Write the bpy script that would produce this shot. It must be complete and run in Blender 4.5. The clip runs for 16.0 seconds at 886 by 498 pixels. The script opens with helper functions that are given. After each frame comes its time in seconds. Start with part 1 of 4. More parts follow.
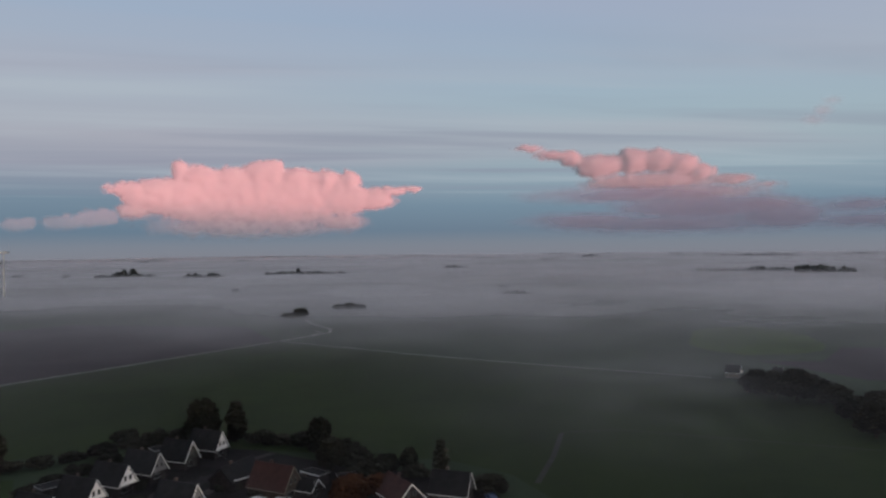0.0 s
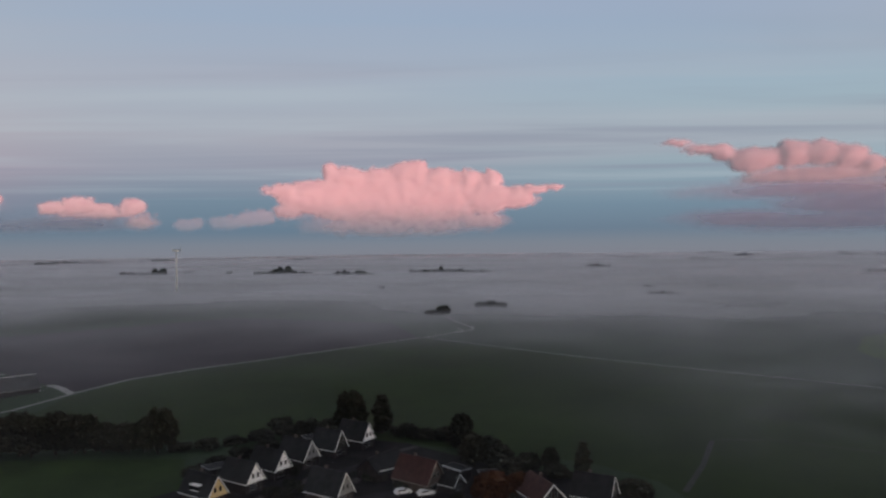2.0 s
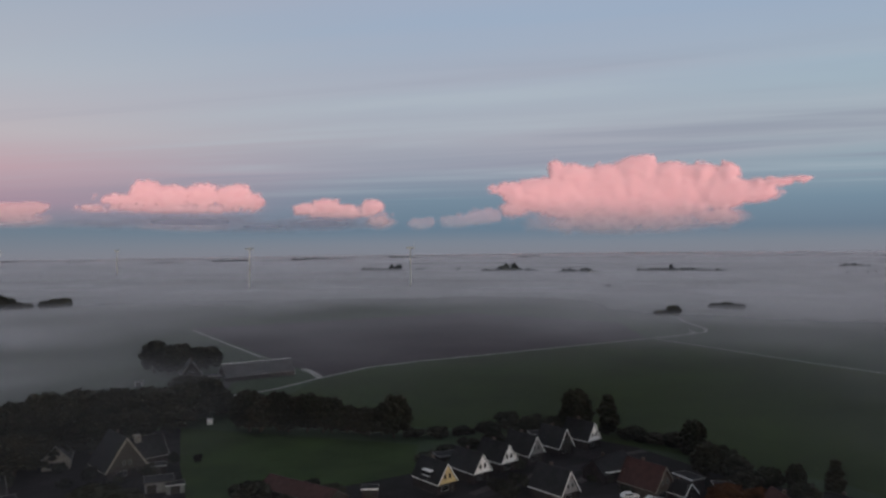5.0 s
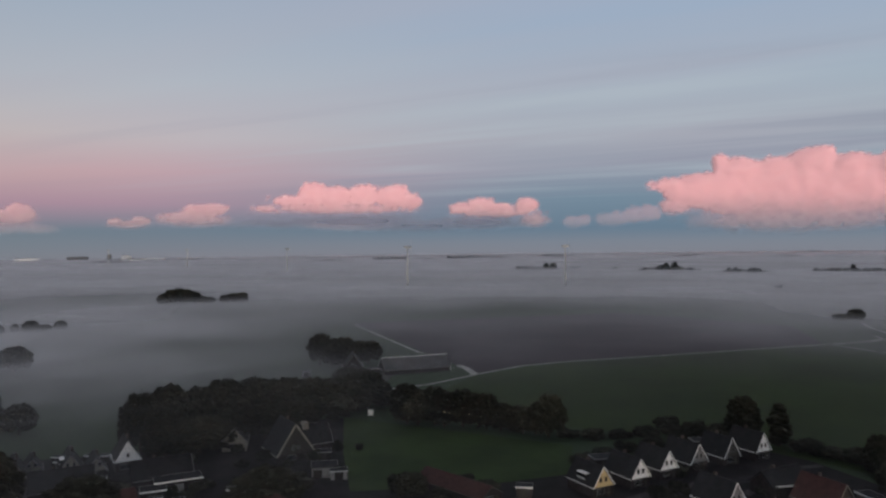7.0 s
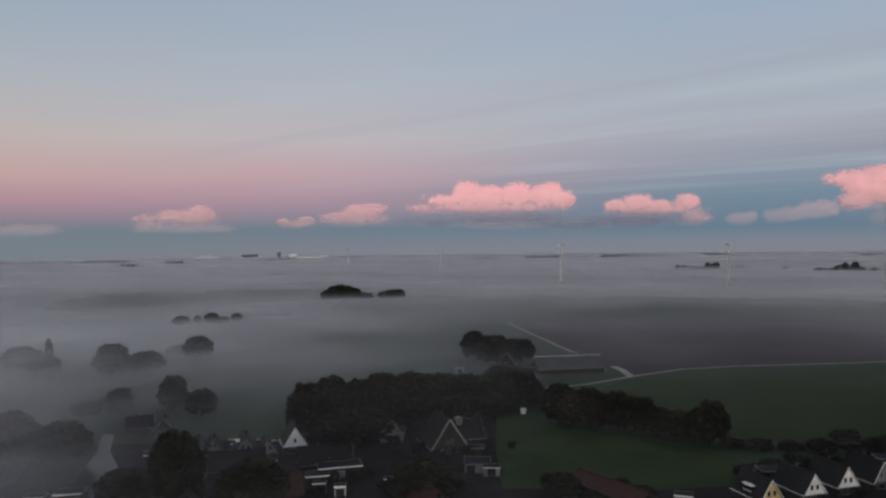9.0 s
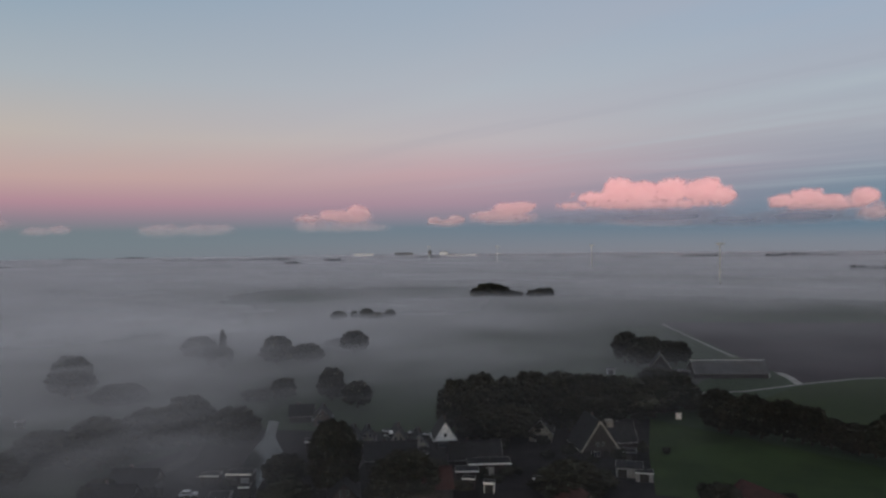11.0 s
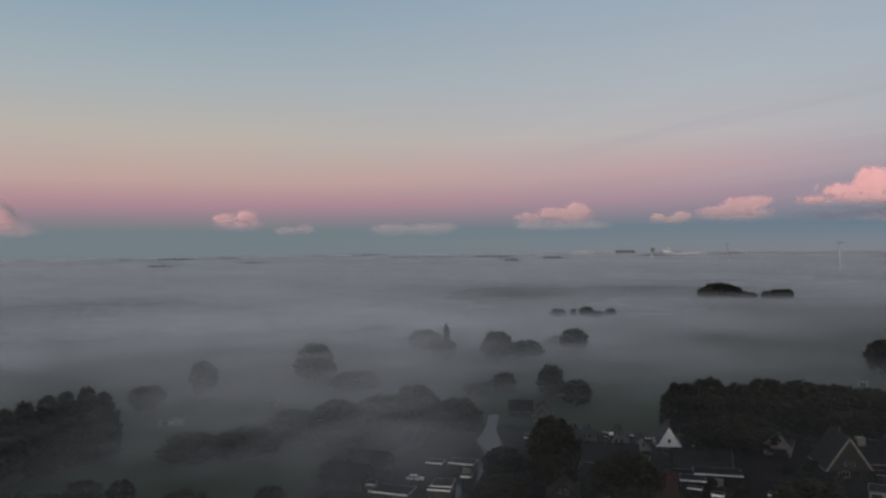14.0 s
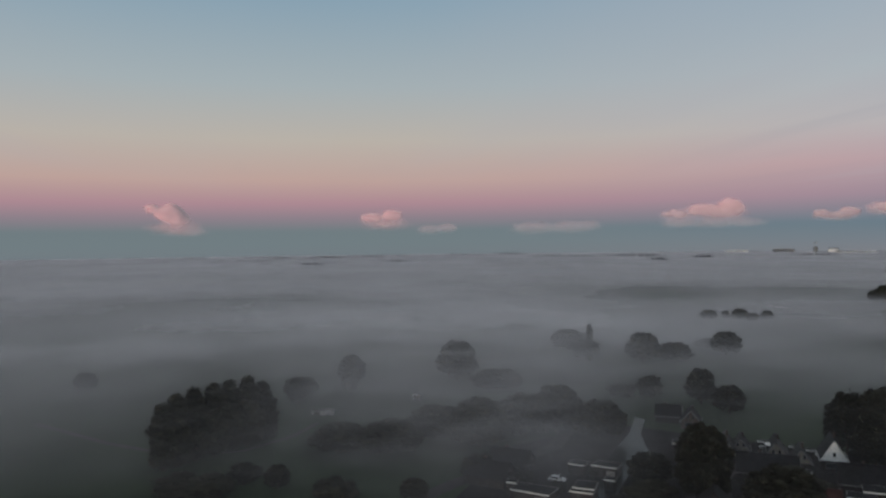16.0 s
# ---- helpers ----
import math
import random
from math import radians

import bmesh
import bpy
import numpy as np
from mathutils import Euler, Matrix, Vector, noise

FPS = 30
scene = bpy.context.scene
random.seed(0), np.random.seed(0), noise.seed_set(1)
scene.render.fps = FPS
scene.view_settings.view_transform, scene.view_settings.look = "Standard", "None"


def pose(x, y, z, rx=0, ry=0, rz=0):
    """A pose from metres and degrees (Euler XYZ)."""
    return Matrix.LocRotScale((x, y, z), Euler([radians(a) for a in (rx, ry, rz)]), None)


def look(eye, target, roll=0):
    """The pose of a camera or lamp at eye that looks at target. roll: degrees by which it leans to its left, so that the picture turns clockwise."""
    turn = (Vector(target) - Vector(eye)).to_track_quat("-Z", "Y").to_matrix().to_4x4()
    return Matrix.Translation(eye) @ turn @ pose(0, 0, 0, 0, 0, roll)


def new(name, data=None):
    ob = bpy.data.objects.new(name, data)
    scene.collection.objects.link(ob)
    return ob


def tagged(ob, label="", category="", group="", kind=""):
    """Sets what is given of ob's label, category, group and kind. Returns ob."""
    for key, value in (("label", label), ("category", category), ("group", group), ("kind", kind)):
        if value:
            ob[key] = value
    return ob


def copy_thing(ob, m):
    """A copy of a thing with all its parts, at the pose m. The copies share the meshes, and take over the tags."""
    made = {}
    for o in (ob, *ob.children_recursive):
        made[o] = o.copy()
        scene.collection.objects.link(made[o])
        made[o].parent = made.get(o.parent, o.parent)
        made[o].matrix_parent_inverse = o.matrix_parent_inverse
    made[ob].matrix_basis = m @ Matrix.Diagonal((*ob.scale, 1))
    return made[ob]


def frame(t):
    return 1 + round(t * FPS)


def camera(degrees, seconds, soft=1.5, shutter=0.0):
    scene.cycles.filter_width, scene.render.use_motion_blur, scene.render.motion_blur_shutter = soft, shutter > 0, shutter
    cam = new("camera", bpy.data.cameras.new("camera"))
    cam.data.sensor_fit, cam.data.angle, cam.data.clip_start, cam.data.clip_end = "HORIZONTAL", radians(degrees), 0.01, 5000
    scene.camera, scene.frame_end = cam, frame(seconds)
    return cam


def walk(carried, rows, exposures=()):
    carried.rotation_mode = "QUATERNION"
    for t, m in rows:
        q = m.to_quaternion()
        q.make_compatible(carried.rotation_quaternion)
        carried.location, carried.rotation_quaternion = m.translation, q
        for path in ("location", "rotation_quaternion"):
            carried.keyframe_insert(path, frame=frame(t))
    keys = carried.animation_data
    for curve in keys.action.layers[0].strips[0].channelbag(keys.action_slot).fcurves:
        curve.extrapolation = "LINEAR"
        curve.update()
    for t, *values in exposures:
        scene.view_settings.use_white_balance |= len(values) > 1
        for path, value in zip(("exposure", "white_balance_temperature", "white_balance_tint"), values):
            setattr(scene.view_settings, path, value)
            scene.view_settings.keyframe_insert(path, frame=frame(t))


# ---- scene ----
# A camera drone hangs at one spot 60 m over a village and turns slowly to its left.
EYE_HEIGHT = 60.0
cam = camera(61.30, 16.0, soft=2.5)
YAW = [(0, -10.86), (1, -5.49), (2, -0.05), (3, 5.53), (4, 11.25), (5, 17.08), (6, 22.97), (7, 28.87), (8, 34.73), (9, 40.53), (10, 46.26), (11, 51.91), (12, 57.51), (13, 63.07), (14, 68.60), (15, 74.08), (16, 79.42)]
walk(cam, [(t, pose(0, 0, EYE_HEIGHT, 90 - 0.245, 0.645, yaw)) for t, yaw in YAW], [(0, -0.04, 6340, 10), (3, -0.05, 6340, 10), (9, -0.05, 6350, 9), (13, -0.09, 6380, 6), (16, -0.11, 6380, 3)])

# ---------------------------------------------------------------- node helpers
def nodes_of(tree):
    tree.nodes.clear()
    def add(kind, inputs=None, **settings):
        n = tree.nodes.new(kind)
        for key, value in settings.items():
            setattr(n, key, value)
        for key, value in (inputs or {}).items():
            if isinstance(value, bpy.types.NodeSocket):
                tree.links.new(value, n.inputs[key])
            else:
                n.inputs[key].default_value = value
        return n
    def math_(op, a, b=0.5, clamp=False):
        return add("ShaderNodeMath", {0: a, 1: b}, operation=op, use_clamp=clamp).outputs[0]
    def mix(f, a, b):
        n = add("ShaderNodeMix", data_type="RGBA")
        for key, value in ((0, f), (6, a), (7, b)):
            if isinstance(value, bpy.types.NodeSocket):
                tree.links.new(value, n.inputs[key])
            else:
                n.inputs[key].default_value = value if key == 0 else (*value[:3], 1)
        return n.outputs[2]
    def ramp(f, stops, smooth=False):
        n = add("ShaderNodeValToRGB", {0: f})
        n.color_ramp.interpolation = "EASE" if smooth else "LINEAR"
        e = n.color_ramp.elements
        while len(e) < len(stops):
            e.new(0.5)
        for k, (p, c) in enumerate(stops):
            e[k].position = p
            e[k].color = (*c, 1) if isinstance(c, tuple) else (c, c, c, 1)
        return n.outputs[0]
    def span(f, a, b, c=0.0, d=1.0):
        return add("ShaderNodeMapRange", {0: f, 1: a, 2: b, 3: c, 4: d}, interpolation_type="SMOOTHSTEP").outputs[0]
    return add, math_, mix, ramp, span


def srgb(r, g, b):
    return tuple(((v / 255 + 0.055) / 1.055) ** 2.4 if v > 10 else v / 255 / 12.92 for v in (r, g, b))


# ---------------------------------------------------------------- sky and sun
world = bpy.data.worlds.new("sky")
scene.world = world
world.use_nodes = True
add, math_, mix, ramp, span = nodes_of(world.node_tree)
way = add("ShaderNodeTexCoord").outputs["Generated"]
xyz = add("ShaderNodeSeparateXYZ", {0: way}).outputs
# elevation runs from -5 to 45 degrees along the ramps
lift = math_("MULTIPLY_ADD", math_("ARCSINE", xyz[2]), 57.296 / 50)
lift.node.inputs[2].default_value = 0.1
def stop(deg, r, g, b):
    return ((deg + 5) / 50, srgb(r, g, b))
EAST = ramp(lift, [stop(-5, 92, 96, 104), stop(-0.6, 130, 132, 141), stop(0.2, 126, 133, 143), stop(1.2, 111, 128, 144), stop(3.0, 120, 142, 158),
                   stop(5, 146, 165, 176), stop(8, 163, 180, 187), stop(13, 160, 180, 195), stop(19, 148, 171, 199), stop(45, 142, 142, 146)])
NORTH = ramp(lift, [stop(-5, 92, 96, 104), stop(-0.6, 130, 132, 141), stop(0.2, 126, 133, 144), stop(1.2, 106, 126, 143), stop(3.5, 119, 139, 155),
                    stop(5.5, 147, 154, 168), stop(8, 169, 171, 181), stop(11, 170, 179, 190), stop(18, 154, 175, 198), stop(45, 142, 142, 146)])
MID = ramp(lift, [stop(-5, 92, 96, 102), stop(-0.6, 130, 130, 138), stop(0.2, 124, 130, 140), stop(1.4, 112, 127, 140), stop(3.2, 168, 143, 157),
                  stop(5.5, 195, 164, 171), stop(8, 194, 184, 187), stop(12, 180, 186, 194), stop(18, 154, 175, 193), stop(45, 142, 142, 146)])
WEST = ramp(lift, [stop(-5, 88, 94, 100), stop(-0.6, 120, 127, 134), stop(0.2, 119, 129, 135), stop(1.2, 118, 128, 134), stop(2.2, 148, 132, 143), stop(3.3, 180, 141, 152),
                   stop(5, 198, 166, 160), stop(8, 194, 182, 174), stop(12, 173, 180, 186), stop(18, 145, 166, 184), stop(45, 142, 142, 146)])
side = math_("ADD", math_("MULTIPLY", xyz[0], -math.sin(radians(125))), math_("MULTIPLY", xyz[1], math.cos(radians(125))))
sky = mix(span(side, -0.88, -0.40), EAST, NORTH)
sky = mix(span(side, -0.30, 0.32), sky, MID)
sky = mix(span(side, 0.15, 0.8), sky, WEST)
# thin high streaks of stratus, drawn out along one direction
flat = add("ShaderNodeVectorMath", {0: way, 1: add("ShaderNodeCombineXYZ", {0: math_("MAXIMUM", xyz[2], 0.02), 1: math_("MAXIMUM", xyz[2], 0.02), 2: 1.0}).outputs[0]}, operation="DIVIDE").outputs[0]
broad = add("ShaderNodeMapping", {0: flat, 2: (0, 0, radians(-165)), 3: (0.09, 0.30, 0.0)}).outputs[0]
broad = add("ShaderNodeTexNoise", {"Vector": broad, "Scale": 1.0, "Detail": 4.0, "Roughness": 0.5, "Distortion": 0.3}).outputs[0]
sky = mix(math_("MULTIPLY", math_("MULTIPLY", span(broad, 0.40, 0.68), span(xyz[2], 0.06, 0.14)), span(side, 0.7, -0.1, 0.25, 0.5)), sky, srgb(179, 174, 184))
lie = add("ShaderNodeMapping", {0: flat, 2: (0, 0, radians(-168)), 3: (0.13, 0.62, 0.0)}).outputs[0]
streak = add("ShaderNodeTexNoise", {"Vector": lie, "Scale": 1.0, "Detail": 4.0, "Roughness": 0.5, "Distortion": 0.6}).outputs[0]
reach = math_("MULTIPLY", span(xyz[2], 0.045, 0.10), span(xyz[2], 0.32, 0.16))
reach = math_("MULTIPLY", reach, span(side, 0.55, -0.3, 0.05, 1.0))
sky = mix(math_("MULTIPLY", math_("MULTIPLY", span(streak, 0.50, 0.68), reach), 0.48), sky, srgb(138, 143, 160))
sky = mix(math_("MULTIPLY", math_("MULTIPLY", span(streak, 0.50, 0.30), reach), 0.42), sky, srgb(184, 194, 200))
# the glow over the sun that has not risen yet, behind the drone
sunward = math_("ADD", math_("MULTIPLY", xyz[0], -math.sin(radians(222))), math_("MULTIPLY", xyz[1], math.cos(radians(222))))
glow = math_("MULTIPLY", span(sunward, 0.35, 0.95), span(xyz[2], 0.26, 0.02))
glow = math_("MULTIPLY", glow, span(xyz[2], -0.02, 0.01))
sky = mix(glow, sky, (5.0, 4.1, 3.2))
light = add("ShaderNodeBackground", {0: sky, 1: 1.0})
add("ShaderNodeOutputWorld", {0: light.outputs[0]})

# The sun is still under the horizon: it reaches the tall clouds alone.
SUN_AZIMUTH, SUN_ELEVATION = 217, -1.55
sun = new("sun", bpy.data.lights.new("sun", "SUN"))
sun.data.energy, sun.data.angle, sun.data.color = 4.9, radians(1.9), (1.0, 0.325, 0.30)
sun_way = Vector((-math.sin(radians(SUN_AZIMUTH)) * math.cos(radians(SUN_ELEVATION)), math.cos(radians(SUN_AZIMUTH)) * math.cos(radians(SUN_ELEVATION)), math.sin(radians(SUN_ELEVATION))))
sun.matrix_world = look(sun_way * 100, (0, 0, 0))
scene.view_settings.exposure = 0.0
scene.cycles.transparent_max_bounces = 40


# ---------------------------------------------------------------- materials
def surface(name, low, high, scale, rough=0.85, bump=0.0, metallic=0.0, spread=0.0, fine=6.0, detail=4.0):
    """A surface that varies at two scales between two colours; spread: how far objects differ from one another."""
    m = bpy.data.materials.new(name)
    m.use_nodes = True
    add, math_, mix, ramp, span = nodes_of(m.node_tree)
    at = add("ShaderNodeTexCoord").outputs["Object"]
    big = add("ShaderNodeTexNoise", {"Vector": at, "Scale": scale, "Detail": detail, "Roughness": 0.6}).outputs[0]
    small = add("ShaderNodeTexNoise", {"Vector": at, "Scale": scale * fine, "Detail": 3.0}).outputs[0]
    f = math_("ADD", span(big, 0.3, 0.7, 0.0, 0.65), math_("MULTIPLY", small, 0.35))
    if spread:
        own = add("ShaderNodeObjectInfo").outputs["Random"]
        f = math_("ADD", f, math_("MULTIPLY", math_("SUBTRACT", own, 0.5), spread), clamp=True)
    colour = mix(f, low, high)
    b = add("ShaderNodeBsdfPrincipled", {"Base Color": colour, "Roughness": rough, "Metallic": metallic})
    b.inputs["Specular IOR Level"].default_value = 0.25 if rough < 0.8 else 0.1
    if bump:
        n = add("ShaderNodeBump", {"Height": small, "Strength": 0.6, "Distance": bump})
        m.node_tree.links.new(n.outputs[0], b.inputs["Normal"])
    add("ShaderNodeOutputMaterial", {0: b.outputs[0]})
    return m


GRASS = surface("grass", (0.018, 0.031, 0.015), (0.034, 0.052, 0.025), 0.012, fine=18, bump=0.1)
MEADOW = surface("meadow grass", (0.0125, 0.0205, 0.0055), (0.027, 0.0440, 0.0100), 0.011, fine=12, bump=0.08, detail=7.0)
LUSH = surface("lush grass", (0.030, 0.053, 0.010), (0.052, 0.082, 0.015), 0.02, fine=15, bump=0.08)
PITCH = surface("mown grass", (0.017, 0.030, 0.008), (0.032, 0.054, 0.014), 0.05, fine=12, bump=0.05)
PLOUGHED = surface("ploughed soil", (0.019, 0.0135, 0.0170), (0.043, 0.0310, 0.0370), 0.02, fine=25, bump=0.15)
GARDEN = surface("gardens and paving", (0.0055, 0.0045, 0.005), (0.018, 0.015, 0.0155), 0.16, fine=7, bump=0.1)
ASPHALT = surface("asphalt", (0.012, 0.0115, 0.0125), (0.026, 0.0245, 0.026), 0.3, fine=9, bump=0.02)
CONCRETE = surface("pale concrete track", (0.20, 0.19, 0.18), (0.36, 0.34, 0.33), 0.2, fine=8)
PAVING = surface("worn grey paving", (0.030, 0.027, 0.028), (0.062, 0.056, 0.057), 0.5, fine=10, bump=0.02)
DIRT = surface("trodden dirt", (0.030, 0.030, 0.028), (0.056, 0.054, 0.050), 0.3)
WATER = surface("still water", (0.012, 0.016, 0.016), (0.02, 0.024, 0.022), 0.05, rough=0.12)
WATER.node_tree.nodes["Principled BSDF"].inputs["Specular IOR Level"].default_value = 0.06
LEAF = surface("dark foliage", (0.017, 0.0170, 0.0125), (0.036, 0.0355, 0.0245), 0.35, rough=0.95, spread=0.6, fine=9)
RUSTLEAF = surface("rusty autumn foliage", (0.025, 0.011, 0.006), (0.065, 0.026, 0.010), 0.4, rough=0.9, fine=9)
BARK = surface("bark", (0.03, 0.024, 0.018), (0.07, 0.055, 0.04), 1.5, bump=0.03)
# Leaves of the far copses: aerial haze is painted in as a bluer tone.
HAZELEAF = surface("far foliage with painted haze", (0.020, 0.024, 0.024), (0.040, 0.046, 0.042), 0.06, rough=0.95, spread=0.4)
WHITE = surface("white painted boards", (0.74, 0.73, 0.71), (0.88, 0.87, 0.86), 0.8, rough=0.6)
YELLOW = surface("ochre painted boards", (0.46, 0.34, 0.17), (0.62, 0.48, 0.25), 0.8, rough=0.6)
DARKBRICK = surface("dark brown brick", (0.022, 0.0185, 0.0185), (0.048, 0.040, 0.039), 0.9, fine=8, bump=0.01, spread=0.5)
GREYBOARD = surface("weathered grey boards", (0.14, 0.14, 0.14), (0.26, 0.25, 0.25), 1.2, rough=0.7)
BRICK = surface("brown brick", (0.055, 0.042, 0.037), (0.11, 0.085, 0.074), 0.9, fine=8, bump=0.01, spread=0.5)
PALEBRICK = surface("pale beige brick", (0.16, 0.143, 0.125), (0.26, 0.236, 0.208), 0.9, fine=8, bump=0.01)
SLATE = surface("dark roof tiles", (0.006, 0.006, 0.0075), (0.016, 0.0155, 0.0175), 0.7, rough=0.7, fine=7, bump=0.03, spread=0.4)
REDTILE = surface("red clay roof tiles", (0.030, 0.012, 0.011), (0.058, 0.024, 0.020), 0.7, rough=0.75, fine=7, bump=0.03)
FELT = surface("bitumen roof felt", (0.011, 0.011, 0.013), (0.024, 0.024, 0.027), 0.4, rough=0.8)
SHEETROOF = surface("grey corrugated roof sheets", (0.045, 0.045, 0.05), (0.085, 0.085, 0.092), 0.2, rough=0.7)
DARKWOOD = surface("dark window frame", (0.02, 0.018, 0.016), (0.04, 0.036, 0.03), 2.0, rough=0.5)
METALWHITE = surface("white coated steel", (0.42, 0.42, 0.41), (0.52, 0.52, 0.50), 0.05, rough=0.4)
CARWHITE = surface("white car paint", (0.66, 0.66, 0.66), (0.74, 0.74, 0.74), 0.5, rough=0.25)
CARBLUE = surface("dark blue car paint", (0.03, 0.05, 0.11), (0.05, 0.08, 0.15), 0.5, rough=0.25)
RUBBER = surface("rubber", (0.015, 0.015, 0.015), (0.03, 0.03, 0.03), 3.0)
GLASS = surface("dark window glass", (0.012, 0.014, 0.017), (0.02, 0.022, 0.026), 0.5, rough=0.05)
GLASS.node_tree.nodes["Principled BSDF"].inputs["Specular IOR Level"].default_value = 0.6


def cloud_material(name, solid, colour, grain=0.012, flat=1.0, through_light=0.3):
    """White droplets, darker where the colour carries shade, thin towards the cloud's own rim; solid: how much of it
    hides the sky.
    """
    m = bpy.data.materials.new(name)
    m.use_nodes = True
    add, math_, mix, ramp, span = nodes_of(m.node_tree)
    thick = add("ShaderNodeAttribute", attribute_name="thickness").outputs["Fac"]
    at = add("ShaderNodeTexCoord").outputs["Object"]
    at = add("ShaderNodeMapping", {0: at, 3: (1, 1, flat)}).outputs[0]
    puff = add("ShaderNodeTexNoise", {"Vector": at, "Scale": grain, "Detail": 5.0, "Roughness": 0.6}).outputs[0]
    ragged = math_("MULTIPLY", math_("SUBTRACT", puff, 0.5), math_("MULTIPLY", thick, math_("SUBTRACT", 1.0, thick)))
    a = math_("MULTIPLY", math_("ADD", thick, math_("MULTIPLY", ragged, 1.6), clamp=True), solid)
    d = add("ShaderNodeBsdfDiffuse", {0: (*colour, 1)})
    l = add("ShaderNodeBsdfTranslucent", {0: (*colour, 1)})
    d = add("ShaderNodeMixShader", {0: through_light, 1: d.outputs[0], 2: l.outputs[0]})
    t = add("ShaderNodeBsdfTransparent")
    out = add("ShaderNodeMixShader", {0: a, 1: t.outputs[0], 2: d.outputs[0]})
    add("ShaderNodeOutputMaterial", {0: out.outputs[0]})
    return m


CLOUD = cloud_material("towering cloud", 0.93, (0.62, 0.61, 0.64))
THINCLOUD = cloud_material("thin ragged cloud", 0.66, (0.62, 0.61, 0.64), 0.02)
VEILCLOUD = cloud_material("faint pale cloud", 0.21, (0.74, 0.74, 0.78), 0.025, 2.0)
# Two banks in the earth's shadow: the shade is put into their darker colour.
SHADECLOUD = cloud_material("cloud bank with painted shade", 0.66, (0.52, 0.51, 0.62), 0.02, 6.0)
BLUESHADECLOUD = cloud_material("faint blue-grey cloud bank with painted shade", 0.60, (0.38, 0.43, 0.53), 0.02, 5.0)


def mist_material(name):
    m = bpy.data.materials.new(name)
    m.use_nodes = True
    add, math_, mix, ramp, span = nodes_of(m.node_tree)
    depth = add("ShaderNodeAttribute", attribute_name="mist_amount").outputs["Fac"]
    at = add("ShaderNodeMapping", {0: add("ShaderNodeTexCoord").outputs["Object"], 2: (0, 0, radians(25)), 3: (0.0009, 0.0018, 1)}).outputs[0]
    bank = add("ShaderNodeTexNoise", {"Vector": at, "Scale": 1.0, "Detail": 2.5, "Roughness": 0.5, "Distortion": 0.5}).outputs[0]
    at = add("ShaderNodeMapping", {0: add("ShaderNodeTexCoord").outputs["Object"], 3: (0.0045, 0.007, 1)}).outputs[0]
    wisp = add("ShaderNodeTexNoise", {"Vector": at, "Scale": 1.0, "Detail": 3.0, "Roughness": 0.55, "Distortion": 0.7}).outputs[0]
    place = add("ShaderNodeVectorMath", {0: add("ShaderNodeTexCoord").outputs["Object"]}, operation="LENGTH").outputs["Value"]
    wisp = math_("ADD", 0.5, math_("MULTIPLY", math_("SUBTRACT", wisp, 0.5), span(place, 350, 1000, 1.0, 0.25)))
    n = math_("MULTIPLY", span(bank, 0.3, 0.7, 0.25, 1.8), span(wisp, 0.25, 0.75, 0.5, 1.5))
    tau = math_("MULTIPLY", depth, n)
    a = math_("SUBTRACT", 1.0, math_("EXPONENT", math_("MULTIPLY", tau, -1.0)))
    d = add("ShaderNodeBsdfDiffuse", {0: (0.880, 0.865, 0.884, 1)})
    l = add("ShaderNodeBsdfTranslucent", {0: (0.880, 0.865, 0.884, 1)})
    body = add("ShaderNodeMixShader", {0: 0.25, 1: d.outputs[0], 2: l.outputs[0]})
    t = add("ShaderNodeBsdfTransparent")
    out = add("ShaderNodeMixShader", {0: a, 1: t.outputs[0], 2: body.outputs[0]})
    add("ShaderNodeOutputMaterial", {0: out.outputs[0]})
    return m


# ---------------------------------------------------------------- mesh helpers
def part(name, bm, material, parent=None, label=""):
    me = bpy.data.meshes.new(name)
    bm.to_mesh(me)
    bm.free()
    me.materials.append(material)
    ob = new(name, me)
    if parent:
        ob.parent = parent
    return tagged(ob, label)


def thing(name, m, label, category, group=""):
    ob = new(name)
    ob.empty_display_size = 0.5
    ob.matrix_basis = m
    return tagged(ob, label, category, group)


def box(bm, x0, y0, z0, x1, y1, z1, m=None):
    v = [bm.verts.new((x, y, z)) for z in (z0, z1) for x, y in ((x0, y0), (x1, y0), (x1, y1), (x0, y1))]
    for f in ((3, 2, 1, 0), (4, 5, 6, 7), (0, 1, 5, 4), (1, 2, 6, 5), (2, 3, 7, 6), (3, 0, 4, 7)):
        bm.faces.new([v[k] for k in f])
    if m:
        bmesh.ops.transform(bm, matrix=m, verts=v)
    return v


def boxes(*rows):
    bm = bmesh.new()
    for r in rows:
        box(bm, *r)
    return bm


def prism(bm, profile, y0, y1):
    """An outline in x and z drawn out along y."""
    a = [bm.verts.new((x, y0, z)) for x, z in profile]
    b = [bm.verts.new((x, y1, z)) for x, z in profile]
    bm.faces.new(a)
    bm.faces.new(b[::-1])
    for k in range(len(a)):
        j = (k + 1) % len(a)
        bm.faces.new((a[j], a[k], b[k], b[j]))
    bmesh.ops.recalc_face_normals(bm, faces=bm.faces)


